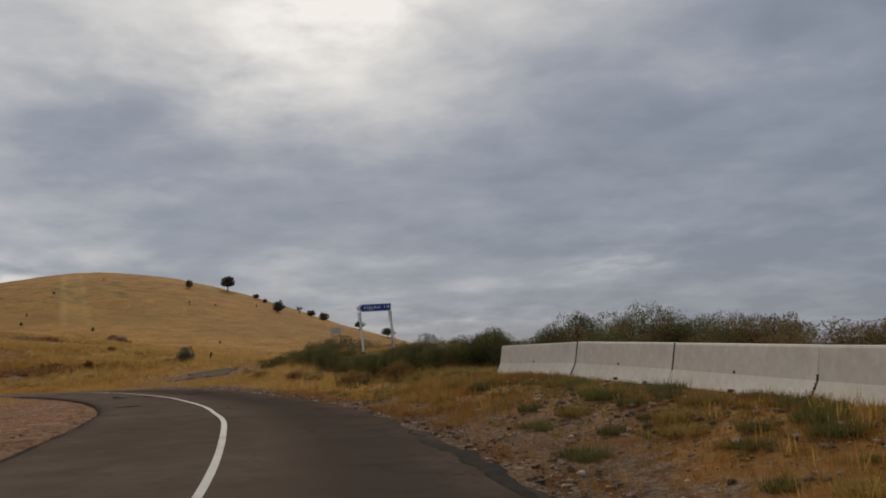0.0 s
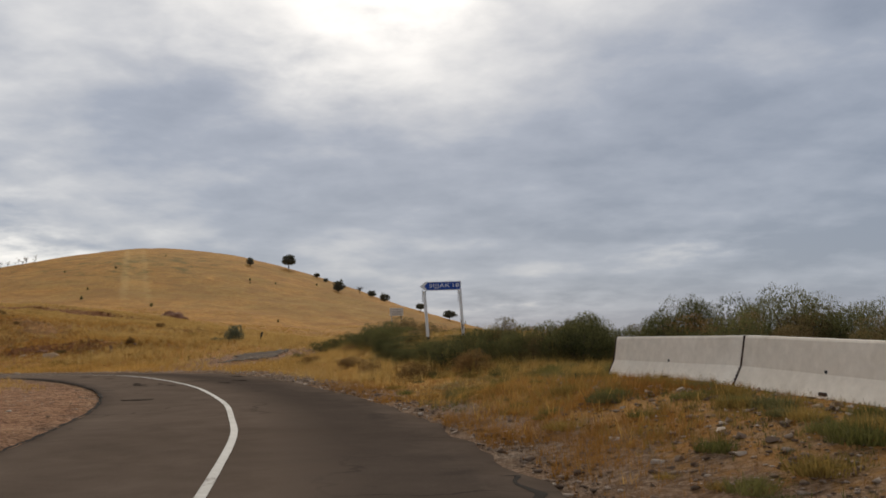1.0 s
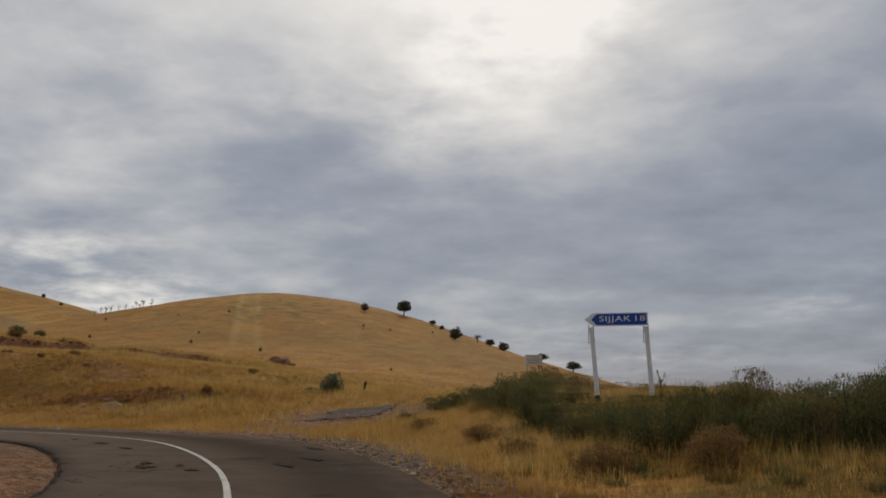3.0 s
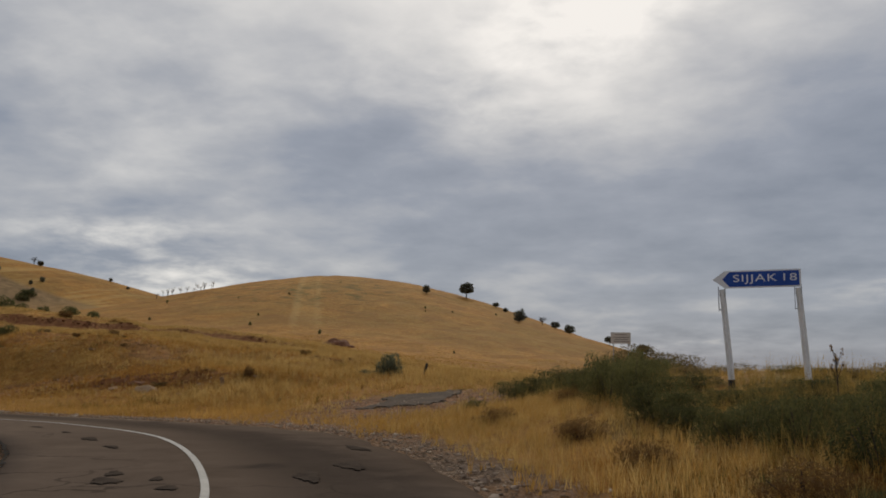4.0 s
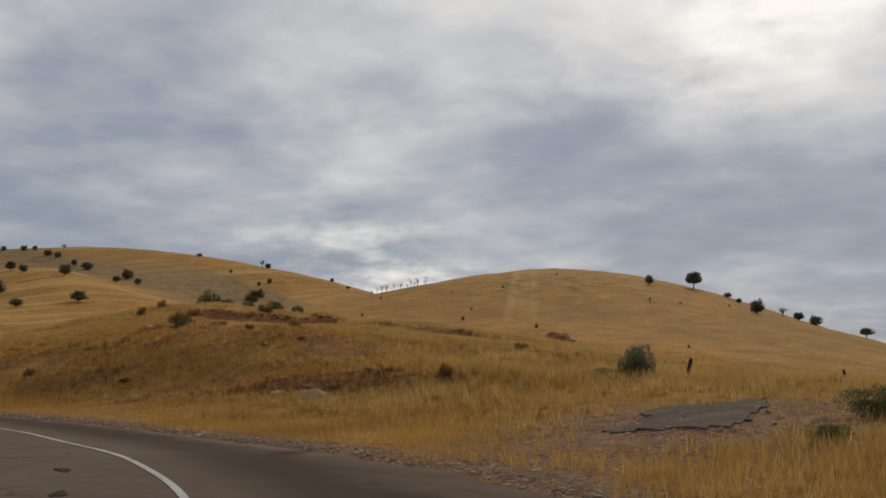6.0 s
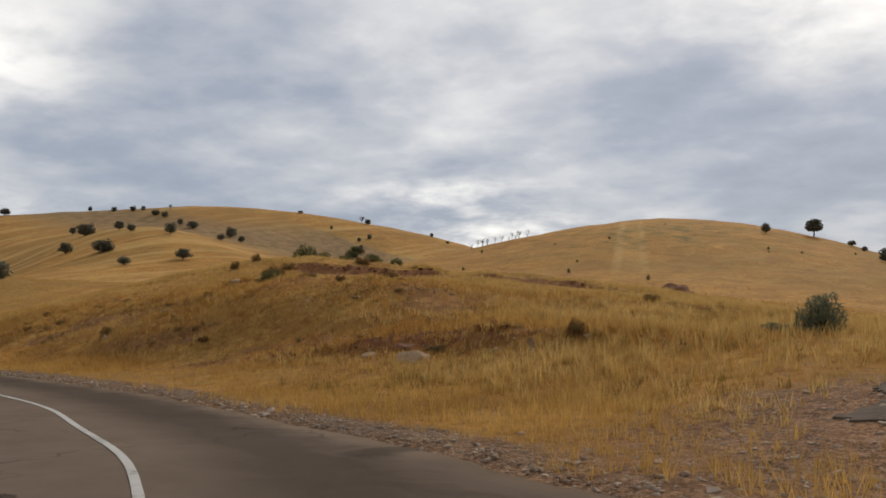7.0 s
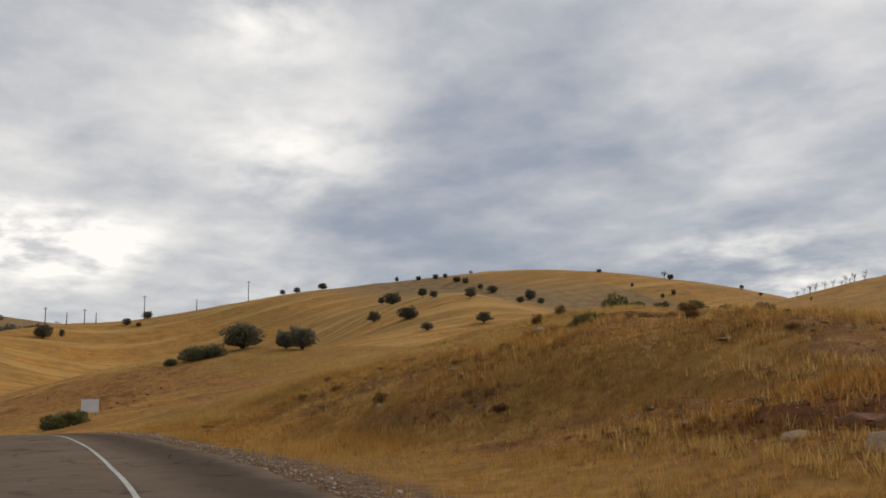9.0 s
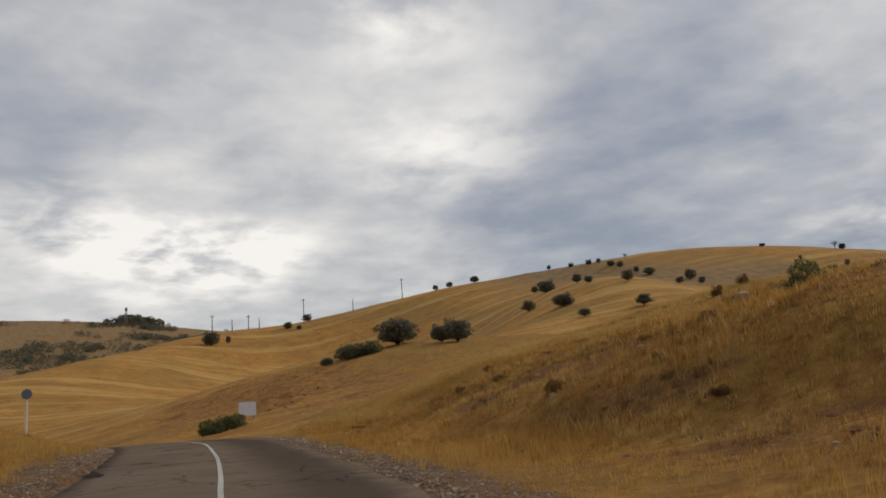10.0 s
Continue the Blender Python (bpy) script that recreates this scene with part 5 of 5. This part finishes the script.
def build_stub(name, x, y, w, tall, lean, mat, label):
    z = ground_at(x, y)
    bm = bmesh.new()
    box(bm, (w, w * 0.8, tall + 0.3), (0, 0, (tall - 0.3) / 2), 20, w * 0.12)
    bmesh.ops.subdivide_edges(bm, edges=[e for e in bm.edges if e.calc_length() > 0.15], cuts=3)
    for v in bm.verts:
        v.co += Vector((0.06 * w, 0.05 * w, 0)) * math.sin(v.co.z * 17 + v.co.x * 40)
    ob = mesh_object(name, bm, mat)
    ob.matrix_world = pose(x, y, z, 0, lean, 0)
    tagged(ob, label, "post")


build_stub("leaning_post", -15.82, 62.14, 0.11, 0.62, 14, BLACK_PAINT, "short blackened leaning wooden post in dry grass")
build_stub("leaning_post", -12.2, 74.0, 0.10, 0.5, -5, BLACK_PAINT, "short dark wooden post in dry grass")
build_stub("stone_marker", -22.9, 57.0, 0.16, 0.40, -12, ROCK, "worn grey stone marker leaning in dry grass")


# ---------------------------------------------------------------- rocks, slab, mound
def rock_mesh(seed, flat=0.6, points=16):
    """An angular stone: the hull of a few scattered points, with worn edges."""
    rng = np.random.default_rng(seed)
    bm = bmesh.new()
    for _ in range(points):
        p = rng.normal(size=3)
        p = p / np.linalg.norm(p) * rng.uniform(0.42, 0.56)
        bm.verts.new((p[0], p[1], p[2] * flat))
    r = bmesh.ops.convex_hull(bm, input=bm.verts)
    bmesh.ops.delete(bm, geom=list({g for g in r["geom_interior"] + r["geom_unused"] if isinstance(g, bmesh.types.BMVert)}), context="VERTS")
    bmesh.ops.bevel(bm, geom=list(bm.edges), offset=0.025, segments=1, affect="EDGES")
    return bm


ROCKS = [(-26.3, 56.7, 1.5, 0.42, 0), (-28.0, 57.2, 0.9, 0.4, 0), (-29.2, 57.6, 0.6, 0.4, 0), (-46.1, 61.9, 0.9, 0.6, 0), (-45.0, 64.0, 0.7, 0.6, 0), (-43.1, 65.1, 0.8, 0.5, 0), (-40.0, 61.3, 1.3, 0.5, 1), (-39.3, 61.0, 0.7, 0.5, 1), (-40.8, 61.6, 0.7, 0.5, 1),
         (-47.2, 81.2, 1.4, 0.35, 0), (-33.9, 63.7, 1.1, 0.32, 0), (-35.6, 62.9, 0.7, 0.35, 0), (-27.4, 57.9, 1.3, 0.4, 1), (-46.2, 69.1, 0.9, 0.6, 0), (-45.4, 69.4, 0.7, 0.6, 0), (-30.8, 58.2, 0.6, 0.5, 0), (-60.6, 82.3, 0.9, 0.6, 0), (-48.5, 66.9, 0.7, 0.6, 0),
         (-22.0, 58.3, 0.9, 0.35, 0), (-21.2, 58.0, 0.6, 0.4, 0), (-25.0, 58.2, 0.7, 0.5, 1), (-24.2, 57.4, 0.6, 0.45, 0), (-33.5, 59.4, 0.6, 0.5, 1), (-29.6, 59.6, 0.5, 0.5, 0), (-24.2, 55.9, 0.5, 0.4, 0), (-19.5, 56.0, 0.5, 0.4, 0), (-37.0, 66.0, 0.7, 0.4, 1)]
for i, (x, y, w, flat, red) in enumerate(ROCKS):
    ob = mesh_object("boulder", rock_mesh(100 + i, flat, 12), RED_ROCK if red else ROCK)
    ob.data.shade_flat()
    ob.matrix_world = pose(x, y, min(ground_at(x + a * 0.3 * w, y + b * 0.3 * w) for a in (-1, 0, 1) for b in (-1, 0, 1)) + 0.16 * w * flat, 5, 4, i * 47) @ Matrix.Diagonal((w * 0.80, w * 0.62, w * 0.8, 1))
    tagged(ob, "reddish broken rock on the stony bank" if red else "pale weathered boulder half sunk in dry grass", "rock", "bank boulders")


def build_mound():
    bm = bmesh.new()
    bmesh.ops.create_icosphere(bm, subdivisions=4, radius=1)
    for v in bm.verts:
        n = noise.noise(v.co * 2.2) * 0.22 + noise.noise(v.co * 6) * 0.07
        v.co *= 1 + n
        v.co.x *= 2.0
        v.co.y *= 1.7
        v.co.z = v.co.z * 1.25 if v.co.z > 0 else v.co.z * 0.4
    ob = mesh_object("soil_heap", bm, SOIL)
    ob.matrix_world = pose(-43.5, 122.4, ground_at(-43.5, 122.4) - 0.1, 0, 0, 15)
    tagged(ob, "heap of bare reddish soil on the slope", "soil heap")


SOIL = plain("bare_reddish_soil", (0.12, 0.05, 0.025), (0.27, 0.13, 0.07), 0.9, 0.95, bump=0.08, local=False)
build_mound()


def build_slab():
    """The torn remains of an older asphalt surface where the track leaves the road."""
    n = 26
    a, b, c, d = Vector((-15.1, 50.5)), Vector((-11.6, 49.2)), Vector((-12.1, 56.0)), Vector((-14.4, 55.2))
    verts, faces, keep = [], [], []
    for i in range(n):
        for j in range(n):
            u, v = i / (n - 1), j / (n - 1)
            p = a.lerp(b, u).lerp(d.lerp(c, u), v)
            verts.append((p.x, p.y, ground_at(p.x, p.y) + 0.030 + 0.018 * math.sin(i * 0.9) * math.sin(j * 1.1)))
            jag = 0.09 * float(ripple(np.array([p.x]), np.array([p.y]), 0.9, 12)[0]) + 0.05 * float(ripple(np.array([p.x]), np.array([p.y]), 0.35, 13)[0])
            keep.append(min(u, 1 - u) + jag > 0.07 and min(v, 1 - v) + jag > 0.05)
    bm = bmesh.new()
    vs = [bm.verts.new(v) for v in verts]
    for i in range(n - 1):
        for j in range(n - 1):
            q = (i * n + j, (i + 1) * n + j, (i + 1) * n + j + 1, i * n + j + 1)
            if all(keep[k] for k in q):
                bm.faces.new([vs[k] for k in q])
    bmesh.ops.delete(bm, geom=[v for v in bm.verts if not v.link_faces], context="VERTS")
    bmesh.ops.recalc_face_normals(bm, faces=bm.faces)
    ext = bmesh.ops.extrude_face_region(bm, geom=list(bm.faces))
    for v in ext["geom"]:
        if isinstance(v, bmesh.types.BMVert):
            v.co.z -= 0.16
    bmesh.ops.recalc_face_normals(bm, faces=bm.faces)
    ob = mesh_object("broken_slab", bm, OLD_ASPHALT)
    tagged(ob, "torn slab of old grey asphalt on the dirt track", "pavement", kind="structure")


OLD_ASPHALT = plain("old_grey_asphalt", (0.060, 0.044, 0.033), (0.150, 0.114, 0.086), 0.8, 0.95, bump=0.02, local=False, spec=0.05)
build_slab()


# ---------------------------------------------------------------- broken reddish earth
def build_clods():
    """Crumbled lumps of red earth along the scarp, the ledge, the cut and in hollows of the bank."""
    rng = np.random.default_rng(88)
    base = []
    for k in range(5):
        bm = rock_mesh(500 + k, 0.7, 11)
        bmesh.ops.triangulate(bm, faces=bm.faces)
        bm.verts.index_update()
        base.append((np.array([v.co[:] for v in bm.verts]), np.array([[v.index for v in f.verts] for f in bm.faces])))
        bm.free()
    n1, n2, n3, n4 = 280, 110, 40, 2600
    x = np.r_[rng.uniform(-65, -34, n1), rng.normal(-27.5, 4.6, n2), rng.normal(-117, 8, n3), rng.uniform(-68, -24, n4)]
    y = np.r_[scarp_line(x[:n1]) + rng.normal(0.1, 0.42, n1), 58.5 + rng.normal(0.2, 0.65, n2), 77 + rng.normal(0, 2.0, n3), rng.uniform(58, 90, n4)]
    s = np.r_[rng.uniform(0.10, 0.36, n1), rng.uniform(0.06, 0.30, n2), rng.uniform(0.2, 0.5, n3), 0.05 + 0.22 * rng.random(n4) ** 2.5]
    keep = np.ones(len(x), bool)
    clump = ripple(x, y, 3.0, 61)
    keep[:n1] = clump[:n1] > -0.4
    keep[-n4:] = rng.random(n4) < np.maximum(0.30 * brown_bank(x[-n4:], y[-n4:]) * (clump[-n4:] > 0.1), 1.2 * bare_patch(x[-n4:], y[-n4:]))
    x, y, s = x[keep], y[keep], s[keep]
    z = land(x, y)
    verts, faces, total = [], [], 0
    for k in range(len(x)):
        v, f = base[k % 5]
        a = rng.uniform(0, 6.28)
        c, q = math.cos(a), math.sin(a)
        verts.append(v @ np.array([[c, q, 0], [-q, c, 0], [0, 0, 1]]) * s[k] * (1.3, 1.0, 0.8) + (x[k], y[k], z[k] - 0.10 * s[k]))
        faces.append(f + total)
        total += len(v)
    me = fast_mesh("broken_earth", np.concatenate(verts), np.concatenate(faces), CLOD, False)
    tagged(new("broken_earth", me), "crumbled lumps of reddish earth on the slope", "soil", kind="stuff")


CLOD = plain("crumbled_red_earth", (0.10, 0.042, 0.020), (0.27, 0.125, 0.060), 1.4, 0.95, bump=0.04, local=False, spec=0.1)
build_clods()


# ---------------------------------------------------------------- dry grass
def clearing(x, y, d):
    """1 where nothing grows: asphalt, stones, bare soil and the old slab."""
    edge = np.where(d > 0, right_width(x, y), left_width(x, y))
    out = np.abs(d) - edge
    bare = 1 - ease(0.4, 1.9, out + 0.7 * ripple(x, y, 1.6, 21))
    bare = np.maximum(bare, np.exp(-((x - 1) ** 2 / 10 + (y - 11) ** 2 / 70)) * 0.55)
    bare = np.maximum(bare, np.exp(-((x + 13.3) ** 2 / 12 + (y - 51) ** 2 / 26)) * 1.2)
    bare = np.maximum(bare, np.where(d < -2, np.exp(-(((x + 14) / 8) ** 2 + ((y - 20) / 14) ** 2)) * 1.4, 0))
    soil = np.exp(-((x + 51) / 14) ** 4) * np.exp(-((y - scarp_line(x) + 0.2) / 1.1) ** 2) + np.exp(-(((x + 27) / 7) ** 2 + ((y - 58.4) / 0.9) ** 2)) * 0.4
    return np.maximum(bare, soil)


def grass_field(name, seed, count, box_xy, near, far, tall, wide, blades, label, mat=None, where=None, bare=1.0):
    """Tufts of dry grass, so many, between two distances from the line."""
    rng = np.random.default_rng(seed)
    x, y = rng.uniform(box_xy[0], box_xy[1], count * 3), rng.uniform(box_xy[2], box_xy[3], count * 3)
    d, _, _ = road_near(x, y)
    a = np.abs(d)
    thick = 0.5 + 0.5 * ripple(x, y, 4.5, 22) + 0.35 * ripple(x, y, 1.7, 23)
    ok = (a > near) & (a < far) & (rng.random(x.size) > bare * clearing(x, y, d)) & (rng.random(x.size) < np.clip(thick + 0.25, 0.08, 1))
    zone = brown_bank(x, y)
    ok &= rng.random(x.size) < (np.clip(1.05 - 0.9 * zone, 0.35, 1) if where is None else where(x, y))
    x, y = x[ok][:count], y[ok][:count]
    n = len(x)
    z = land(x, y)
    grow = np.clip(0.62 + 0.45 * ripple(x, y, 6.0, 24), 0.38, 1.1) * rng.uniform(0.5, 1.15, n)
    x, y, z, grow = (np.repeat(q, blades) for q in (x, y, z, grow))
    n = len(x)
    ang, lean = rng.uniform(0, 2 * math.pi, n), rng.uniform(0.1, 0.9, n)
    h = tall * grow * rng.uniform(0.6, 1.1, n)
    x, y = x + rng.normal(scale=wide * 4.5, size=n), y + rng.normal(scale=wide * 4.5, size=n)
    foot = np.stack([x, y, z - 0.03], -1)
    tip = foot + np.stack([np.cos(ang) * lean * h, np.sin(ang) * lean * h, h], -1)
    side = np.stack([np.cos(ang + 1.6), np.sin(ang + 1.6), 0 * ang], -1) * (wide * rng.uniform(0.5, 1.2, n))[:, None]
    v = np.stack([foot - side, foot + side, tip], 1).reshape(-1, 3)
    me = fast_mesh(name, v, np.arange(n * 3).reshape(-1, 3), mat or STRAW, False)
    tagged(new(name, me), label, "grass", kind="stuff")


def off_bank(x, y):
    return np.clip(1.05 - 0.9 * brown_bank(x, y), 0.35, 1) * np.clip(1 - 1.5 * bare_patch(x, y), 0.06, 1)


def foreground(x, y):
    """1 on the golden foot of the mound."""
    return np.exp(-(((x + 6.5 - 0.35 * (38 - y)) / 3.2) ** 2 + ((y - 38) / 8) ** 4))


grass_field("verge_grass", 1, 60000, (-70, 12, 6, 70), 3.6, 14, 0.40, 0.008, 6, "dry golden grass along the road verge", None,
            lambda x, y: off_bank(x, y) * (1 - 0.94 * np.exp(-(((x - 2) / 6) ** 2 + ((y - 16) / 15) ** 4))))
grass_field("slope_grass", 2, 60000, (-80, 6, 46, 102), 8, 50, 0.48, 0.015, 6, "tall dry golden grass on the slopes", PALE_STRAW, lambda x, y: off_bank(x, y) * np.clip(0.75 + 0.6 * ripple(x, y, 2.4, 47), 0.2, 1))
grass_field("slope_tussocks", 10, 7000, (-75, 2, 48, 100), 8, 50, 0.66, 0.013, 14, "tall feathery golden tussocks on the slope", PALE_STRAW, lambda x, y: off_bank(x, y) * (ripple(x, y, 3.1, 48) > 0.15))
grass_field("olive_tufts", 14, 6000, (-75, 4, 48, 98), 6, 50, 0.42, 0.013, 12, "olive green tufts among the dry grass", GREEN_STRAW, lambda x, y: (ripple(x, y, 2.7, 53) > 0.35) * np.clip(1 - bare_patch(x, y), 0.1, 1))
grass_field("hill_grass", 3, 30000, (-150, 20, 60, 150), 35, 100, 0.20, 0.06, 3, "dry golden grass on the hillside")
grass_field("bank_grass", 4, 52000, (-75, -15, 52, 95), 4, 50, 0.44, 0.015, 5, "dry brown grass and scrub on the bank", RUST_STRAW, lambda x, y: np.clip(np.maximum(1.5 * brown_bank(x, y), 0.4 * bare_patch(x, y)), 0, 1) * np.clip(1 - 1.2 * bare_patch(x, y), 0.2, 1))
grass_field("mound_grass", 5, 9000, (-10, 16, 8, 58), 6.5, 40, 0.44, 0.008, 6, "tall olive grass among the bushes on the mound", GREEN_STRAW,
            lambda x, y: np.clip(np.exp(-(((x - 1) / 7) ** 2 + ((y - 36) / 15) ** 2)) * (0.6 + 0.7 * ripple(x, y, 2.5, 41)), 0, 1) * (1 - foreground(x, y)))
grass_field("mound_straw", 11, 18000, (-11, 6, 28, 58), 4.4, 16, 0.38, 0.007, 6, "tall golden grass at the foot of the mound", PALE_STRAW,
            lambda x, y: np.clip(np.maximum(foreground(x, y), 0.3 * np.exp(-((x + 1) / 5) ** 2)) * (0.7 + 0.6 * ripple(x, y, 2.0, 49)), 0, 1))
grass_field("mound_heads", 13, 11000, (-11, 12, 26, 56), 5.5, 24, 0.80, 0.006, 8, "tall feathery olive grass growing through the bushes", GREEN_STRAW,
            lambda x, y: np.clip(np.exp(-(((x + 1.5) / 6) ** 2 + ((y - 39) / 12) ** 4)) * (0.3 + 1.2 * ripple(x, y, 2.2, 52)), 0, 1) * (1 - foreground(x, y)))
grass_field("bank_tussocks", 8, 12000, (-75, -15, 56, 95), 6, 50, 0.62, 0.013, 10, "dry tussocks on the brown bank", STRAW, lambda x, y: np.clip(1.3 * brown_bank(x, y), 0, 1) * (ripple(x, y, 2.1, 45) > 0.0) * (bare_patch(x, y) < 0.3))
grass_field("bank_scruff", 12, 8000, (-75, -15, 54, 95), 6, 50, 0.40, 0.011, 14, "low dark brown scrub on the knolls", BROWN_LEAF, lambda x, y: np.clip(2 * bare_patch(x, y), 0, 1) * (ripple(x, y, 0.9, 50) > 0.0))
grass_field("dull_grass", 9, 7000, (-4, 8, 6, 27), 4.2, 9, 0.26, 0.005, 8, "dull olive grass in front of the barriers", GREEN_STRAW, lambda x, y: np.clip(0.5 + 0.9 * ripple(x, y, 2.2, 46), 0, 1), 0.8)
grass_field("stubble", 6, 40000, (-6, 7, 5, 36), 3.2, 9, 0.21, 0.004, 7, "short brown grass stubble between the stones", RUST_STRAW, lambda x, y: np.clip(0.55 + 0.9 * ripple(x, y, 1.3, 42), 0.06, 1), 0.35)
grass_field("verge_weeds", 7, 9000, (-5, 7, 6, 34), 3.6, 9, 0.20, 0.0045, 8, "short green weeds between the stones", WEED_LEAF, lambda x, y: np.clip(1.6 * ripple(x, y, 1.9, 43) - 0.2, 0, 1), 0.5)


# ---------------------------------------------------------------- stones
def stone_spots(count, seed):
    """Loose stones on the verge: x, y, size, mostly close to the broken edge of the asphalt."""
    rng = np.random.default_rng(seed)
    out = []
    n = count * 22
    x, y = rng.uniform(-70, 6, n), rng.uniform(4, 64, n)
    d, _, _ = road_near(x, y)
    edge = np.where(d > 0, right_width(x, y), left_width(x, y))
    o = np.abs(d) - edge
    p = np.where(o > 0.08, np.exp(-(o / 0.95) ** 2), 0) * np.where(d > 0, 1, 0.55)
    p = np.maximum(p, 0.75 * np.exp(-((x - 1) ** 2 / 14 + (y - 12) ** 2 / 90)) * (o > 0.15))
    p = np.maximum(p, 0.7 * np.exp(-((x + 12.5) ** 2 / 12 + (y - 48) ** 2 / 20)) * (o > 0.2))
    p = np.where((d < 0) & (y < 40), 0.05 * np.exp(-(((x + 12) / 5) ** 2 + ((y - 21) / 11) ** 2)) * (o > 0.3), p)
    p = np.maximum(p, 0.30 * np.exp(-(((x + 27) / 7) ** 2 + ((y - 58.4) / 1.3) ** 2)))
    ok = rng.random(n) < p
    x, y = x[ok][:count], y[ok][:count]
    return x, y, 0.010 + 0.050 * rng.random(len(x)) ** 9 + 0.017 * rng.random(len(x))


def chip(seed):
    rng = np.random.default_rng(seed)
    bm = bmesh.new()
    for _ in range(10):
        p = rng.normal(size=3)
        p = p / np.linalg.norm(p) * rng.uniform(0.8, 1.15)
        bm.verts.new((p[0], p[1], p[2] * 0.62))
    r = bmesh.ops.convex_hull(bm, input=bm.verts)
    bmesh.ops.delete(bm, geom=list({g for g in r["geom_interior"] + r["geom_unused"] if isinstance(g, bmesh.types.BMVert)}), context="VERTS")
    bmesh.ops.triangulate(bm, faces=bm.faces)
    return bm


def build_stones():
    ground = bpy.data.objects["ground"]
    shapes = []
    for k in range(6):
        me = bpy.data.meshes.new("stone")
        bm = chip(300 + k)
        bm.to_mesh(me)
        bm.free()
        me.materials.append(PEBBLE)
        shapes.append(me)
    rng = np.random.default_rng(77)
    x, y, s = stone_spots(22000, 3)
    z = land(x, y)
    big = np.argsort(-s)[:280]
    pick = np.zeros(len(x), bool)
    pick[big] = True
    for k in np.nonzero(pick)[0]:
        ob = new("stone", shapes[k % 6])
        ob.matrix_world = pose(x[k], y[k], z[k] + 0.25 * s[k], rng.uniform(-15, 15), rng.uniform(-15, 15), rng.uniform(0, 360)) @ Matrix.Diagonal((s[k] * 1.25, s[k], s[k], 1))
        ob.parent = ground
    rest = np.nonzero(~pick)[0]
    verts, faces = [], []
    base = [(np.array([v.co[:] for v in m.vertices]), np.array([p.vertices[:] for p in m.polygons])) for m in shapes]
    total = 0
    for k in rest:
        v, f = base[k % 6]
        a = rng.uniform(0, 6.28)
        c, q = math.cos(a), math.sin(a)
        w = v @ np.array([[c, q, 0], [-q, c, 0], [0, 0, 1]]) * s[k] * (1.2, 0.9, 0.9)
        verts.append(w + (x[k], y[k], z[k] + 0.2 * s[k]))
        faces.append(f + total)
        total += len(v)
    me = fast_mesh("gravel", np.concatenate(verts), np.concatenate(faces), PEBBLE, False)
    ob = new("gravel", me)
    ob.parent = ground
    tagged(ob, "loose pale gravel", kind="stuff")


def pebble_material():
    m, t, b = material("mixed_pebble", 0.95, spec=0.15)
    g = t.nodes.new("ShaderNodeNewGeometry")
    own = t.nodes.new("ShaderNodeObjectInfo").outputs["Random"]
    f = math_node(t, "FRACT", math_node(t, "ADD", g.outputs["Random Per Island"], own))
    col = ramp(t, f, [(0.0, (0.060, 0.040, 0.027)), (0.4, (0.155, 0.106, 0.072)), (0.7, (0.26, 0.190, 0.137)), (0.92, (0.42, 0.335, 0.255)), (1.0, (0.56, 0.48, 0.39))])
    sep = t.nodes.new("ShaderNodeSeparateXYZ")
    t.links.new(g.outputs["Position"], sep.inputs[0])
    # crushed pale stone along the far half of the road
    far = ramp(t, math_node(t, "MULTIPLY", sep.outputs[0], -0.02), [(0.08, 0.0), (0.24, 0.65)])
    col = mix_colour(t, far, col, (0.50, 0.385, 0.275))
    n = noise_node(t, g.outputs["Position"], 30, 3)
    t.links.new(mix_colour(t, ramp(t, n, [(0.4, 0.0), (0.7, 0.25)]), col, (0.16, 0.10, 0.065)), b.inputs["Base Color"])
    return m


PEBBLE = pebble_material()
build_stones()
